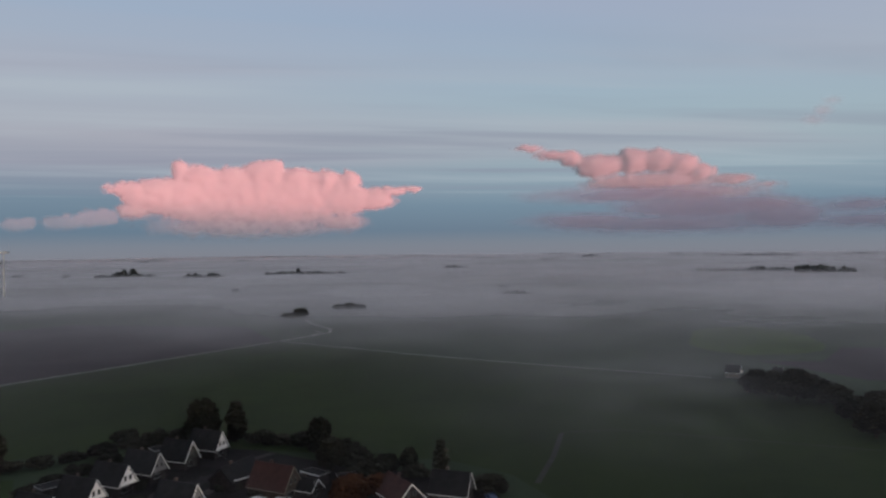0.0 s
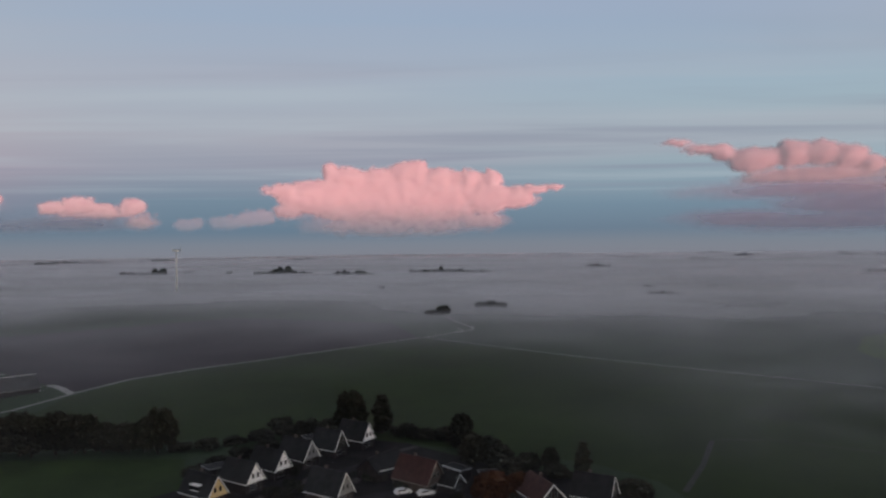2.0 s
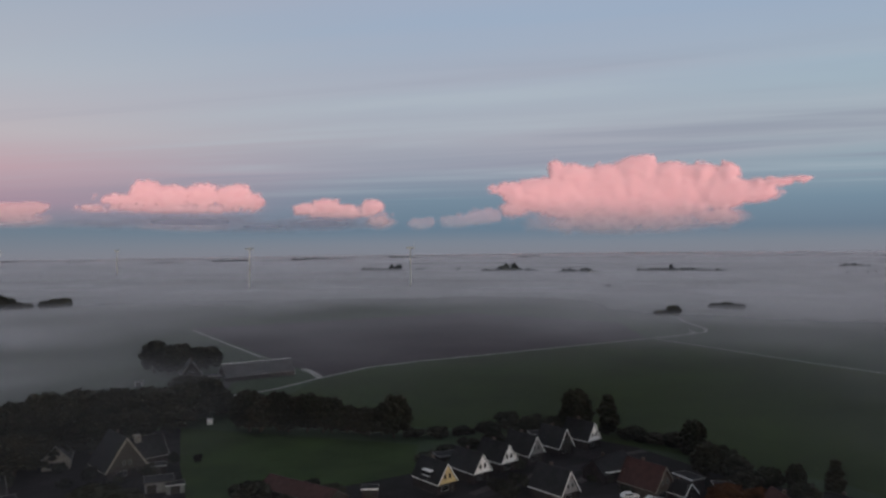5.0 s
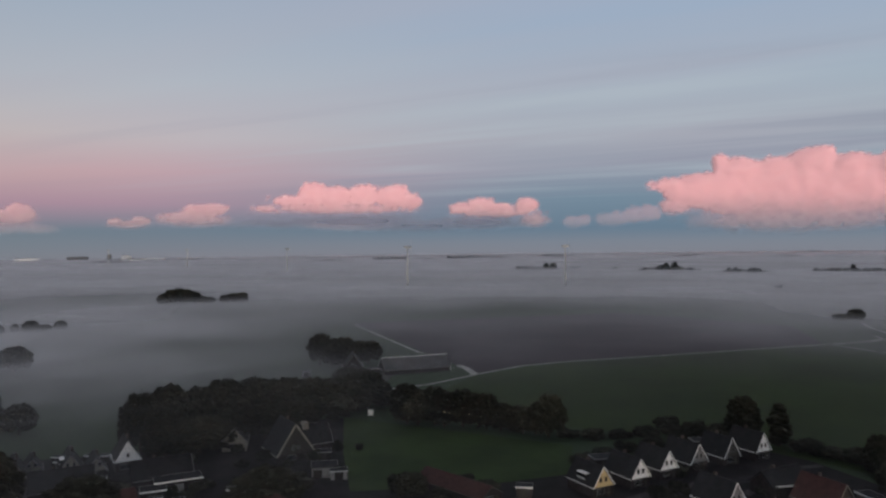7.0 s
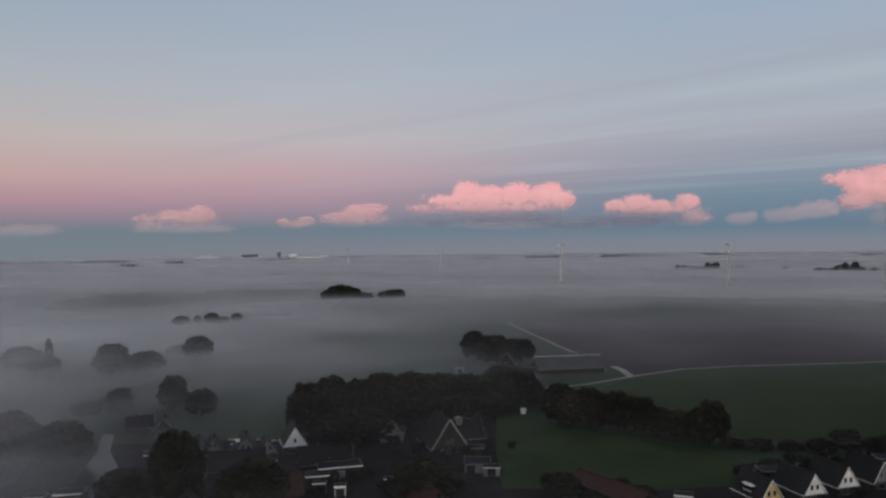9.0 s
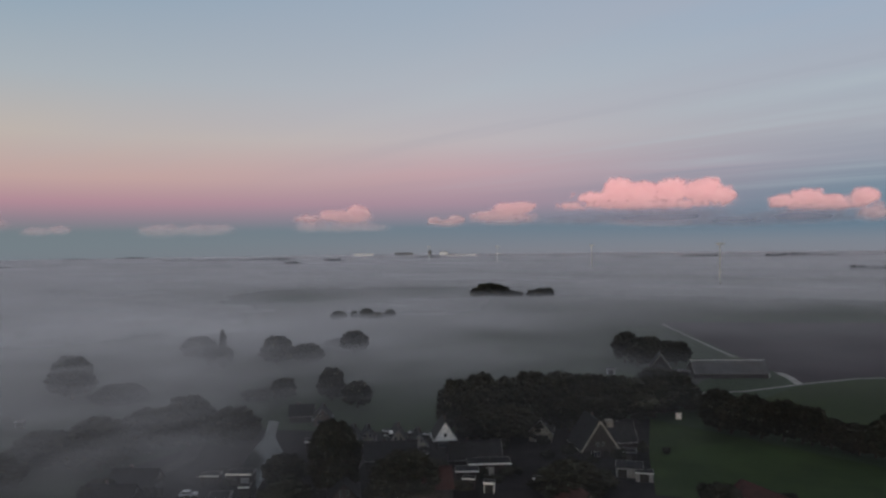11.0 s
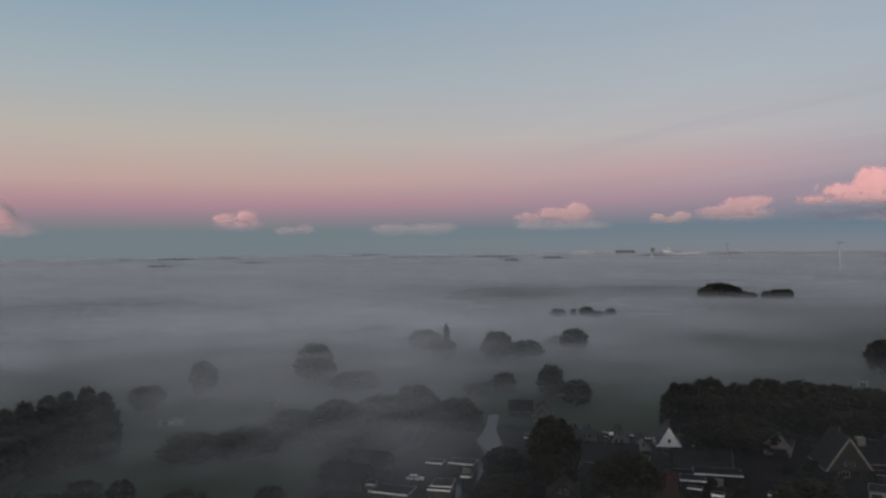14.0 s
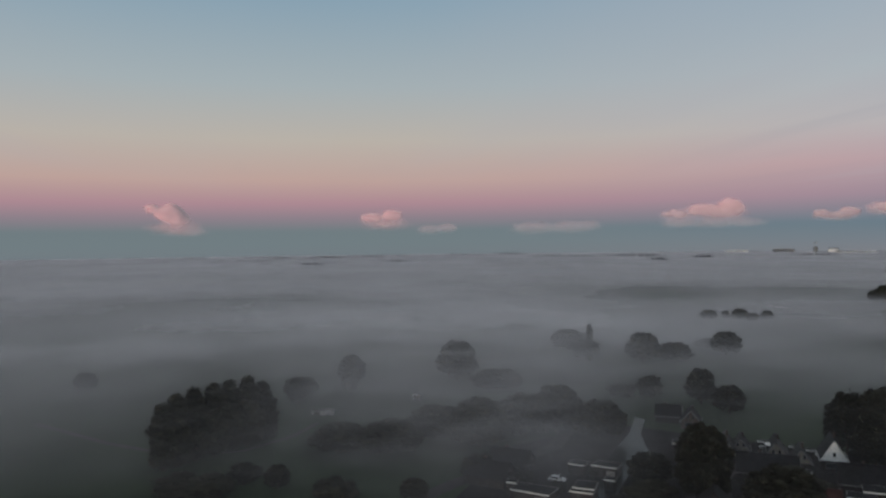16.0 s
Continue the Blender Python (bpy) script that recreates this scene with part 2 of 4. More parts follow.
def beam(bm, p, q, w, d):
    """A board from p to q, w wide across the way and d thick along y."""
    p, q = Vector(p), Vector(q)
    way = (q - p).normalized()
    side = way.cross(Vector((0, 1, 0))).normalized()
    if side.length < 0.1:
        side = Vector((1, 0, 0))
    up = side.cross(way)
    v = [bm.verts.new(e + side * s * w / 2 + up * u * d / 2) for e in (p, q) for s, u in ((-1, -1), (1, -1), (1, 1), (-1, 1))]
    for f in ((0, 1, 2, 3), (7, 6, 5, 4), (0, 4, 5, 1), (1, 5, 6, 2), (2, 6, 7, 3), (3, 7, 4, 0)):
        bm.faces.new([v[k] for k in f])
    bmesh.ops.recalc_face_normals(bm, faces=bm.faces)


def tube(bm, p, q, r0, r1, n=8):
    p, q = Vector(p), Vector(q)
    turn = (q - p).to_track_quat("Z", "Y")
    rings = []
    for e, r in ((p, r0), (q, r1)):
        rings.append([bm.verts.new(e + turn @ Vector((r * math.cos(2 * math.pi * k / n), r * math.sin(2 * math.pi * k / n), 0))) for k in range(n)])
    for k in range(n):
        j = (k + 1) % n
        bm.faces.new((rings[0][k], rings[0][j], rings[1][j], rings[1][k]))
    bm.faces.new(rings[0][::-1])
    bm.faces.new(rings[1])


def sheet(name, points, z, material, label, kind="structure", category=""):
    bm = bmesh.new()
    f = bm.faces.new([bm.verts.new((x, y, z)) for x, y in points])
    bmesh.ops.recalc_face_normals(bm, faces=[f])
    if f.normal.z < 0:
        f.normal_flip()
    bmesh.ops.triangulate(bm, faces=[f])
    return tagged(part(name, bm, material, None, label), kind=kind, category=category)


def strip(name, points, width, z, material, label):
    """A path of even width along points."""
    bm = bmesh.new()
    p = [Vector((x, y, z)) for x, y in points]
    last = None
    for k, q in enumerate(p):
        way = (p[min(k + 1, len(p) - 1)] - p[max(k - 1, 0)]).normalized()
        side = Vector((-way.y, way.x, 0)) * width / 2
        pair = (bm.verts.new(q + side), bm.verts.new(q - side))
        if last:
            bm.faces.new((last[0], last[1], pair[1], pair[0]))
        last = pair
    return tagged(part(name, bm, material, None, label), kind="structure")


# ---------------------------------------------------------------- ground, fields, water
def disc(name, rings, steps, z, material, keep=None, value=None, attribute="", wave=0.0):
    """A round sheet about the village in rings; keep(x, y) says which corners stay."""
    bm = bmesh.new()
    layer = bm.verts.layers.float.new(attribute) if attribute else None
    grid = []
    for r in rings:
        row = []
        for k in range(steps):
            a = 2 * math.pi * k / steps
            x, y = -r * math.sin(a), r * math.cos(a)
            v = bm.verts.new((x, y, z + wave * (1 - min(1, max(0, (r - 260) / 300))) * noise.noise(Vector((x / 34, y / 34, z)))))
            if layer:
                v[layer] = value(v.co.x, v.co.y)
            row.append(v)
        grid.append(row)
    if rings[0] < 1:
        bm.faces.new(grid[0])
    for a, b in zip(grid, grid[1:]):
        for k in range(steps):
            j = (k + 1) % steps
            q = (a[k], a[j], b[j], b[k])
            if keep is None or any(keep(v.co.x, v.co.y) for v in q):
                bm.faces.new(q[::-1])
    if keep:
        bmesh.ops.delete(bm, geom=[v for v in bm.verts if not v.link_faces], context="VERTS")
    return part(name, bm, material)


ground = disc("ground", [0.5, 60, 150, 300, 600, 1200, 2400, 4920], 96, 0.0, GRASS)
tagged(ground, "flat dark green farmland reaching to the misty horizon", kind="structure")

sheet("field", [(-154, 306), (-144, 341), (-126, 366), (-94, 399), (-15, 486), (63, 406), (138, 337), (179, 301), (235, 150), (150, 60), (70, 110), (54, 188), (40, 205), (-40, 240), (-90, 232), (-146, 236)], 0.04, MEADOW, "smooth dark green pasture behind the village houses")
sheet("field", [(-156, 314), (-146, 345), (-128, 370), (-96, 403), (-17, 491), (-40, 585), (-180, 640), (-345, 480), (-216, 366)], 0.05, PLOUGHED, "bare purplish brown ploughed field beside a farm track")
sheet("field", [(232, 362), (222, 385), (228, 412), (246, 440), (262, 468), (290, 484), (312, 486), (322, 460), (318, 425), (300, 385), (282, 364), (258, 356)], 0.04, LUSH, "bright green grass field showing through thin mist")
sheet("field", [(226, 342), (256, 331), (300, 372), (430, 330), (330, 240), (240, 282)], 0.06, PLOUGHED, "bare brown field beside the dark copse")
sheet("field", [(-158, 213), (-74, 213), (-66, 186), (-84, 166), (-109, 149), (-131, 176)], 0.04, PITCH, "small mown green playing field behind a hedge")
sheet("village_ground", [(-66, 186), (-40, 238), (-12, 228), (14, 203), (44, 190), (50, 140), (-20, 140), (-105, 120), (-125, 60), (-150, 20), (-215, 60), (-235, 100), (-186, 150), (-165, 205), (-158, 213), (-131, 176), (-109, 149), (-84, 166)], 0.03, GARDEN, "dark village gardens, hedges and paved yards", category="")
strip("farm_track", [(-190, 236), (-173, 262), (-162, 280), (-157, 301), (-155, 311), (-145, 343), (-127, 368), (-95, 401), (-55, 445), (-15, 488)], 1.5, 0.10, CONCRETE, "narrow pale concrete farm track between the fields")
strip("farm_track", [(-11, 488), (25, 449), (63, 408), (100, 373), (138, 340), (160, 321), (179, 304)], 1.1, 0.10, CONCRETE, "narrow pale track along the pasture edge")
strip("farm_track", [(-336, 469), (-277, 416), (-217, 363), (-212.5, 361.4)], 1.6, 0.10, CONCRETE, "straight pale track beside the ploughed field")
strip("farm_track", [(-155, 311), (-166, 324), (-175, 332)], 3.6, 0.09, CONCRETE, "pale concrete yard in front of the barn")
strip("farm_yard", [(-183.4, 270.3), (-191.2, 288.9), (-190.9, 305.7), (-180.5, 317.6)], 8.0, 0.085, DIRT, "trodden grey farmyard in front of the barn")
strip("footpath", [(58, 180), (70, 202), (81, 226)], 1.6, 0.08, DIRT, "narrow dirt path across the pasture")
strip("footpath", [(81, 227), (100, 226), (130, 207), (163, 186)], 0.6, 0.08, DIRT, "faint trodden line across the pasture")
strip("farm_track", [(-13, 490), (6, 512), (20, 530), (22, 548), (10, 590), (4, 625)], 1.8, 0.09, CONCRETE, "pale track bending towards a far copse")
strip("farm_track", [(8, 516), (14, 530), (10, 545)], 1.2, 0.095, CONCRETE, "short pale track beside the field corner")
sheet("canal", [(-242, 112), (-222, 101), (-207, 90), (-188, 77), (-160, 55), (-152, 62), (-184, 84), (-199, 97), (-209, 100), (-220, 104), (-238, 114)], 0.09, WATER, "still grey canal between the trees")
strip("road", [(-232, 84), (-212, 73), (-195, 50), (-184, 36), (-160, 10), (-120, -20)], 5.0, 0.08, DIRT, "grey asphalt village road in the mist")
strip("footpath", [(-258, 4), (-242, -4), (-228, -18), (-226, -36), (-246, -60), (-280, -92)], 2.2, 0.08, DIRT, "pale path past the tree row in the mist")
strip("road", [(-100, 128), (-72, 150), (-46, 172), (-30, 196), (-12, 216)], 4.5, 0.08, ASPHALT, "dark residential street between the gabled houses")
strip("road", [(-40, 168), (-12, 181), (20, 176), (40, 160)], 4.5, 0.085, ASPHALT, "dark residential street with parked cars")

strip("driveway", [(-36.6, 188.6), (-32.1, 200.2)], 2.6, 0.09, PAVING, "grey paved driveway between the gabled houses")
strip("driveway", [(-23.6, 189.7), (-16.8, 204.8)], 2.6, 0.09, PAVING, "grey paved driveway between the gabled houses")
strip("driveway", [(-46.9, 173.7), (-40.5, 186.1)], 2.6, 0.09, PAVING, "grey paved driveway between the gabled houses")
strip("driveway", [(-14.6, 217.6), (-8.3, 223.5)], 2.6, 0.09, PAVING, "grey paved driveway between the gabled houses")
strip("driveway", [(-27.9, 180.1), (-23.4, 182.6)], 2.6, 0.09, PAVING, "grey paved driveway between the gabled houses")
strip("driveway", [(-170.2, 101.9), (-186.2, 116.3)], 2.8, 0.09, PAVING, "grey paved yard between the misty houses")
strip("driveway", [(-157.4, 117.3), (-156.7, 128.2)], 2.8, 0.09, PAVING, "grey paved yard between the misty houses")
strip("driveway", [(-180.0, 121.7), (-179.7, 131.1)], 2.8, 0.09, PAVING, "grey paved yard between the misty houses")


# ---------------------------------------------------------------- mist
def ease(v, a, b):
    v = min(1, max(0, (v - a) / (b - a)))
    return v * v * (3 - 2 * v)


def mist_depth(x, y):
    """How thick the ground mist lies and how high it reaches: thin over the village and its pasture, heavy and high over the wet land to the west."""
    r = math.hypot(x, y)
    a = math.degrees(math.atan2(-x, y))
    near = 1 - ease(r, 215, 300)
    heavy = (ease(a, 28, 64) * (1 - near) + ease(a, 46, 58) * near) if a > -70 else 1.0
    east = float(np.interp(r, (200, 300, 400, 500, 600, 720, 1000, 1600, 5000), (0.01, 0.045, 0.13, 0.30, 0.55, 0.9, 1.5, 2.3, 5.0)))
    west = float(np.interp(r, (150, 180, 200, 240, 300, 400, 640, 1500, 5000), (0.02, 0.04, 0.07, 0.15, 0.44, 0.78, 1.25, 2.6, 5.0)))
    field = math.exp(-((a - 47) / 12) ** 2 - ((r - 385) / 120) ** 2) + 0.8 * math.exp(-((a - 22) / 15) ** 2 - ((r - 490) / 130) ** 2)
    plume = math.exp(-((a - 71) / 4) ** 2 - ((r - 330) / 50) ** 2)
    grove_side = ease(a, 56, 68) * (1 - ease(a, 84, 92))
    belt = math.exp(-((a - 42) / 10) ** 2 - ((r - 262) / 36) ** 2)
    village = ease(a, 28, 40) * (1 - ease(a, 62, 72)) * (1 - ease(r, 215, 270)) * ease(r, 140, 200)
    haze = 1 - ease(r, 270, 350)
    lane = ease(a, 62, 72) * ease(r, 145, 195) * (1 - ease(r, 310, 450)) * (1 - 0.6 * ease(a, 86, 98))
    wet = math.exp(-((a + 26) / 13) ** 2) * ease(r, 170, 240) * (1 - ease(r, 330, 420))
    top = 3.0 + 6.0 * haze - 0.7 * ease(r, 450, 900) + 10.0 * belt + 9.0 * village + 40.0 * lane + 7.0 * wet + (3.0 * heavy + 11.0 * grove_side) * (1 - ease(r, 290, 560)) + 2.0 * (1 - ease(r, 250, 500))
    drift = noise.fractal(Vector((x / 75, y / 75, 1.7)), 0.9, 2.0, 4) * (1 - ease(r, 400, 800)) * (0.5 + 0.5 * heavy)
    patch = noise.fractal(Vector((x / 240, y / 240, 5.3)), 0.9, 2.0, 3) * (1 - ease(r, 900, 1700)) * ease(r, 240, 340)
    depth = (east + (west - east) * heavy) * (1 - 0.16 * min(1, field)) + 0.011 * haze + 0.35 * plume + 0.03 * belt + 0.035 * village + 0.60 * lane + 0.15 * wet - 0.05 * math.exp(-((a - 4) / 14) ** 2 - ((r - 330) / 90) ** 2)
    return min(7.0, max(0.004, depth)) * max(0.25, 1 + 0.7 * drift + 0.7 * patch), top


HEIGHTS = [0.7, 1.5, 2.4, 3.4, 4.5, 5.7, 7.0, 8.5, 10.2, 12.0, 14.0, 16.2, 18.6, 21.2, 24.0, 27.0, 30.0]
LAYERS = [0.9, 0.9, 0.95, 1.05, 1.15, 1.25, 1.4, 1.6, 1.75, 1.9, 2.1, 2.3, 2.5, 2.7, 2.9, 3.0, 3.0]


def mist_share(z):
    def value(x, y):
        depth, top = mist_depth(x, y)
        return depth * LAYERS[HEIGHTS.index(z)] * math.exp(-z / top) / sum(w * math.exp(-k / top) for k, w in zip(HEIGHTS, LAYERS))
    return value


rings = [110 * 1.055 ** k for k in range(72)]
MISTY = mist_material("ground mist")
for height in HEIGHTS:
    share = mist_share(height)
    m = disc("mist", rings, 200, height, MISTY, lambda x, y: share(x, y) > 0.001, share, "mist_amount", min(0.24 * height, 1.6))
    tagged(m, "thin sheet of grey ground mist drifting over the fields", "mist", "layers of ground mist", "stuff")


# ---------------------------------------------------------------- clouds
def grain_field(x, y, seed, octaves=4, rough=0.55):
    """Smooth noise from -1 to 1 over whole arrays, summed over octaves."""
    table = np.random.RandomState(seed).uniform(-1, 1, (128, 128))
    total, weight, k = np.zeros_like(x), 0.0, 1.0
    for octave in range(octaves):
        u, v = x * 2 ** octave + 17.3 * octave + 40, y * 2 ** octave + 9.1 * octave + 40
        i, j = np.floor(u).astype(int), np.floor(v).astype(int)
        p, q = u - i, v - j
        p, q = p * p * p * (p * (6 * p - 15) + 10), q * q * q * (q * (6 * q - 15) + 10)
        i, j = i % 127, j % 127
        total += k * ((table[i, j] * (1 - p) + table[i + 1, j] * p) * (1 - q) + (table[i, j + 1] * (1 - p) + table[i + 1, j + 1] * p) * q)
        weight, k = weight + k, k * rough
    return total / weight


def step_up(v, a, b):
    v = np.clip((v - a) / (b - a), 0, 1)
    return v * v * (3 - 2 * v)


def cloud(name, puffs, distance, material, step, label, seed, fade, sharp=0.40, loose=0.75, heap=1.0, depth=0.5, drawn=1.0):
    """A cloud heaped up of round masses; each puff: azimuth, elevation, half width and half height in degrees.
    fade: between these elevations the body goes from thin below to dense above; sharp and loose: how wide its rim is above and below;
    heap: how strongly it billows; drawn: how far its shreds are drawn out sideways."""
    unit = distance * math.tan(radians(1))
    size = min(1.0, max(p[3] for p in puffs))
    az0, az1 = min(p[0] - p[2] for p in puffs) - 1.2 * size, max(p[0] + p[2] for p in puffs) + 1.2 * size
    el0, el1 = max(0.35, min(p[1] - p[3] for p in puffs) - 0.6 * size), max(p[1] + p[3] for p in puffs) + 0.6 * size
    nu, nv = int((az1 - az0) * unit / step), int((el1 - el0) * unit / step)
    az, el = np.meshgrid(np.linspace(az0, az1, nu + 1), np.linspace(el0, el1, nv + 1), indexing="ij")
    high = step_up(el, *fade)
    fine = 1.3 / size ** 0.5
    wide = az + 0.28 * size * drawn * grain_field(az * fine / drawn, el * fine, seed + 1)
    tall = el + 0.13 * size * grain_field(az * fine / drawn, el * fine, seed + 2)
    total = np.zeros_like(az)
    for a, e, w, h in puffs:
        far = np.sqrt(((wide - a) / w) ** 2 + ((tall - e) / h) ** 2)
        total += np.exp(np.clip((1 - far) * min(w, h), -3, 3) / (0.06 * size))
    inner = np.log(np.maximum(total, 1e-9)) * 0.06 * size
    heads = np.abs(grain_field(az * 0.8 * fine / drawn, el * 0.9 * fine, seed + 3, 3, 0.42)) * 2.2 - 0.5
    shreds = grain_field(az * 0.9 * fine / drawn, el * 1.8 * fine, seed + 4, 5)
    knobs = np.abs(grain_field(az * 1.3 * fine / drawn, el * 1.3 * fine, seed + 5, 4, 0.55)) * 2.2 - 0.5
    inner += size * (heap * (0.08 * heads + 0.10 * knobs) * (0.2 + 0.8 * high) + 0.22 * shreds * (1 - 0.6 * high))
    rim = size * (loose + (sharp - loose) * high)
    thick = step_up(inner, -0.1 * rim, 0.9 * rim) * (0.42 + 0.58 * step_up(el, el0 + 0.1 * size, fade[1]))
    thick *= 1 - 0.28 * (1 - high) * step_up(shreds, 0.0, 0.6)
    round_off = 1.2 * size
    bulge = round_off * np.sqrt(np.clip(1 - (1 - np.clip(inner, 0, round_off) / round_off) ** 2, 0, 1))
    bulge = np.maximum(bulge + size * heap * 0.12 * heads * (0.2 + 0.8 * high) * np.clip(inner / (0.3 * size), 0, 1), 0.08 * size)
    for k in range(14):
        bulge[1:-1, 1:-1] = (bulge[:-2, 1:-1] + bulge[2:, 1:-1] + bulge[1:-1, :-2] + bulge[1:-1, 2:] + 2 * bulge[1:-1, 1:-1]) / 6
    keep = thick > 0.004
    for k in range(2):
        keep[1:-1, 1:-1] |= keep[:-2, 1:-1] | keep[2:, 1:-1] | keep[1:-1, :-2] | keep[1:-1, 2:]
    thick[[0, -1], :] = thick[:, [0, -1]] = 0
    # only the cloud's one connected body is kept
    left, best = set(zip(*(k.tolist() for k in np.nonzero(keep)))), []
    while left:
        stack, cells = [left.pop()], []
        while stack:
            i, j = stack.pop()
            cells.append((i, j))
            for n in ((i + 1, j), (i - 1, j), (i, j + 1), (i, j - 1)):
                if n in left:
                    left.remove(n)
                    stack.append(n)
        best = max(best, cells, key=len)
    keep[:] = False
    keep[tuple(np.array(best).T)] = True
    index = np.full(az.shape, -1)
    index[keep] = np.arange(keep.sum()) * 2
    mid = radians((az0 + az1) / 2)
    base = Vector((-distance * math.sin(mid), distance * math.cos(mid), EYE_HEIGHT + distance * math.tan(radians(el0))))
    sheets = []
    for s in (-1, 0.4):
        r = distance + s * unit * bulge[keep] * depth
        t = np.radians(az[keep])
        sheets.append(np.stack([-r * np.sin(t) - base.x, r * np.cos(t) - base.y, EYE_HEIGHT + distance * np.tan(np.radians(el[keep])) - base.z], 1))
    verts = np.stack(sheets, 1).reshape(-1, 3)
    quads = np.stack([index[:-1, :-1], index[1:, :-1], index[1:, 1:], index[:-1, 1:]], -1).reshape(-1, 4)
    quads = quads[quads.min(1) >= 0]
    sides = np.concatenate([quads[:, [k, (k + 1) % 4]] for k in range(4)])
    pairs, first, count = np.unique(np.sort(sides, 1), axis=0, return_index=True, return_counts=True)
    hem = sides[first[count == 1]]
    me = bpy.data.meshes.new(name)
    me.from_pydata(verts.tolist(), [], quads[:, ::-1].tolist() + (quads + 1).tolist() + np.stack([hem[:, 0], hem[:, 1], hem[:, 1] + 1, hem[:, 0] + 1], 1).tolist())
    layer = me.attributes.new("thickness", "FLOAT", "POINT")
    layer.data.foreach_set("value", np.repeat(thick[keep], 2))
    me.polygons.foreach_set("use_smooth", [True] * len(me.polygons))
    me.update()
    me.materials.append(material)
    ob = new(name, me)
    ob.location = base
    return tagged(ob, label, "cloud", "dawn clouds on the horizon")


cloud("cloud", [(3.6, 2.7, 7.4, 1.5), (2.0, 3.95, 7.2, 1.35), (9.3, 3.7, 3.2, 1.5), (11.8, 4.2, 2.0, 0.6), (8.5, 5.5, 0.8, 0.9), (7.0, 4.95, 2.1, 1.1), (4.9, 5.05, 2.0, 1.0), (2.4, 5.45, 1.8, 1.2), (0.2, 5.05, 1.6, 1.0), (-1.9, 5.0, 1.4, 0.9),
      (-3.9, 5.0, 1.0, 0.85), (-3.4, 3.6, 2.4, 1.4), (-6.8, 4.25, 2.0, 0.42), (-5.6, 3.5, 2.0, 0.9), (3.6, 1.5, 8.0, 1.0), (-3.0, 1.8, 2.4, 0.9), (11.6, 2.6, 1.4, 0.7), (-8.4, 4.4, 0.8, 0.28)], 4650, CLOUD, 7, "huge towering cumulus cloud glowing salmon pink", 1, (0.9, 3.9), 0.32, 0.75, 1.2)
cloud("cloud", [(-17.4, 7.25, 1.5, 0.34), (-19.6, 6.7, 1.8, 0.5), (-20.8, 6.3, 1.3, 0.6), (-22.7, 5.8, 2.1, 1.0), (-25.2, 6.1, 1.4, 1.1), (-27.0, 6.0, 1.6, 1.0), (-28.6, 5.7, 1.4, 1.0), (-29.9, 5.1, 1.2, 0.7), (-31.8, 4.5, 2.3, 0.5), (-34.2, 4.05, 1.5, 0.3), (-26.4, 4.5, 5.5, 0.8), (-29.5, 3.6, 6.0, 0.7), (-34.5, 2.6, 3.0, 0.7)],
      1750, CLOUD, 2.6, "pink and peach anvil cloud with a long tip", 2, (3.2, 5.0), 0.40, 0.9, 0.5, 0.75)
cloud("cloud", [(-25.5, 3.6, 9.5, 0.8), (-30.3, 2.6, 8.0, 1.2), (-28.3, 1.4, 9.5, 1.0), (-35.1, 1.8, 3.5, 1.2), (-22.2, 1.7, 6.0, 0.9), (-40.0, 2.4, 5.0, 0.7), (-40.5, 1.4, 6.0, 0.7)], 1150, SHADECLOUD, 3, "mauve and blue-grey cloud bank, shade painted in, under the anvil cloud", 3, (0.6, 1.4), 0.9, 1.0, 0.3, 0.3, 3.0)
cloud("cloud", [(41.8, 2.75, 1.6, 0.38), (40.5, 3.5, 1.3, 0.55), (38.75, 3.9, 1.35, 1.1), (37.2, 3.7, 1.7, 0.95), (34.9, 3.8, 1.3, 1.0), (32.7, 3.75, 1.5, 1.0), (31.3, 3.3, 1.0, 0.8), (36.6, 2.85, 6.2, 0.55)], 4650, CLOUD, 7, "pink cumulus heads on a flat grey base", 4, (1.7, 3.5), 0.30, 0.9, 1.6)
cloud("cloud", [(27.5, 2.85, 1.2, 0.55), (25.85, 3.0, 1.2, 0.65), (24.2, 2.75, 1.25, 0.5), (22.5, 3.0, 1.05, 0.75), (24.6, 2.4, 3.6, 0.45), (21.9, 1.8, 1.3, 0.6)], 4650, CLOUD, 6, "row of small pink cumulus heads", 5, (1.4, 3.0), 0.35, 0.9, 1.5)
cloud("cloud", [(35.7, 1.95, 7.3, 0.75), (26.3, 1.8, 5.0, 0.75), (41, 1.8, 5.0, 0.5), (30.5, 1.6, 8.5, 0.6)], 1500, BLUESHADECLOUD, 4, "low flat bank of cloud, painted in blue-grey shade, under the pink heads", 6, (0.5, 1.2), 1.2, 1.3, 0.3, 0.2, 4.0)
cloud("cloud", [(35.7, 1.5, 3.6, 0.4), (38.0, 1.6, 2.0, 0.3)], 4650, VEILCLOUD, 7, "faint mauve strip of cloud under the pink heads", 17, (0.8, 1.8), 0.7, 1.0, 0.5, 0.3, 2.0)
cloud("cloud", [(58.3, 2.5, 1.0, 0.7), (60.1, 2.3, 1.4, 0.55), (58.9, 2.0, 1.9, 0.55), (62.0, 2.0, 1.4, 0.4)], 4650, THINCLOUD, 6, "small round pink cumulus cloud", 7, (1.7, 2.5), 0.25, 0.9)
cloud("cloud", [(50.9, 1.95, 0.8, 0.42), (52.5, 1.85, 0.7, 0.38), (51.7, 1.7, 1.6, 0.35)], 4650, THINCLOUD, 5, "two tiny pale pink cloud heads", 15, (1.4, 2.1), 0.4, 1.0)
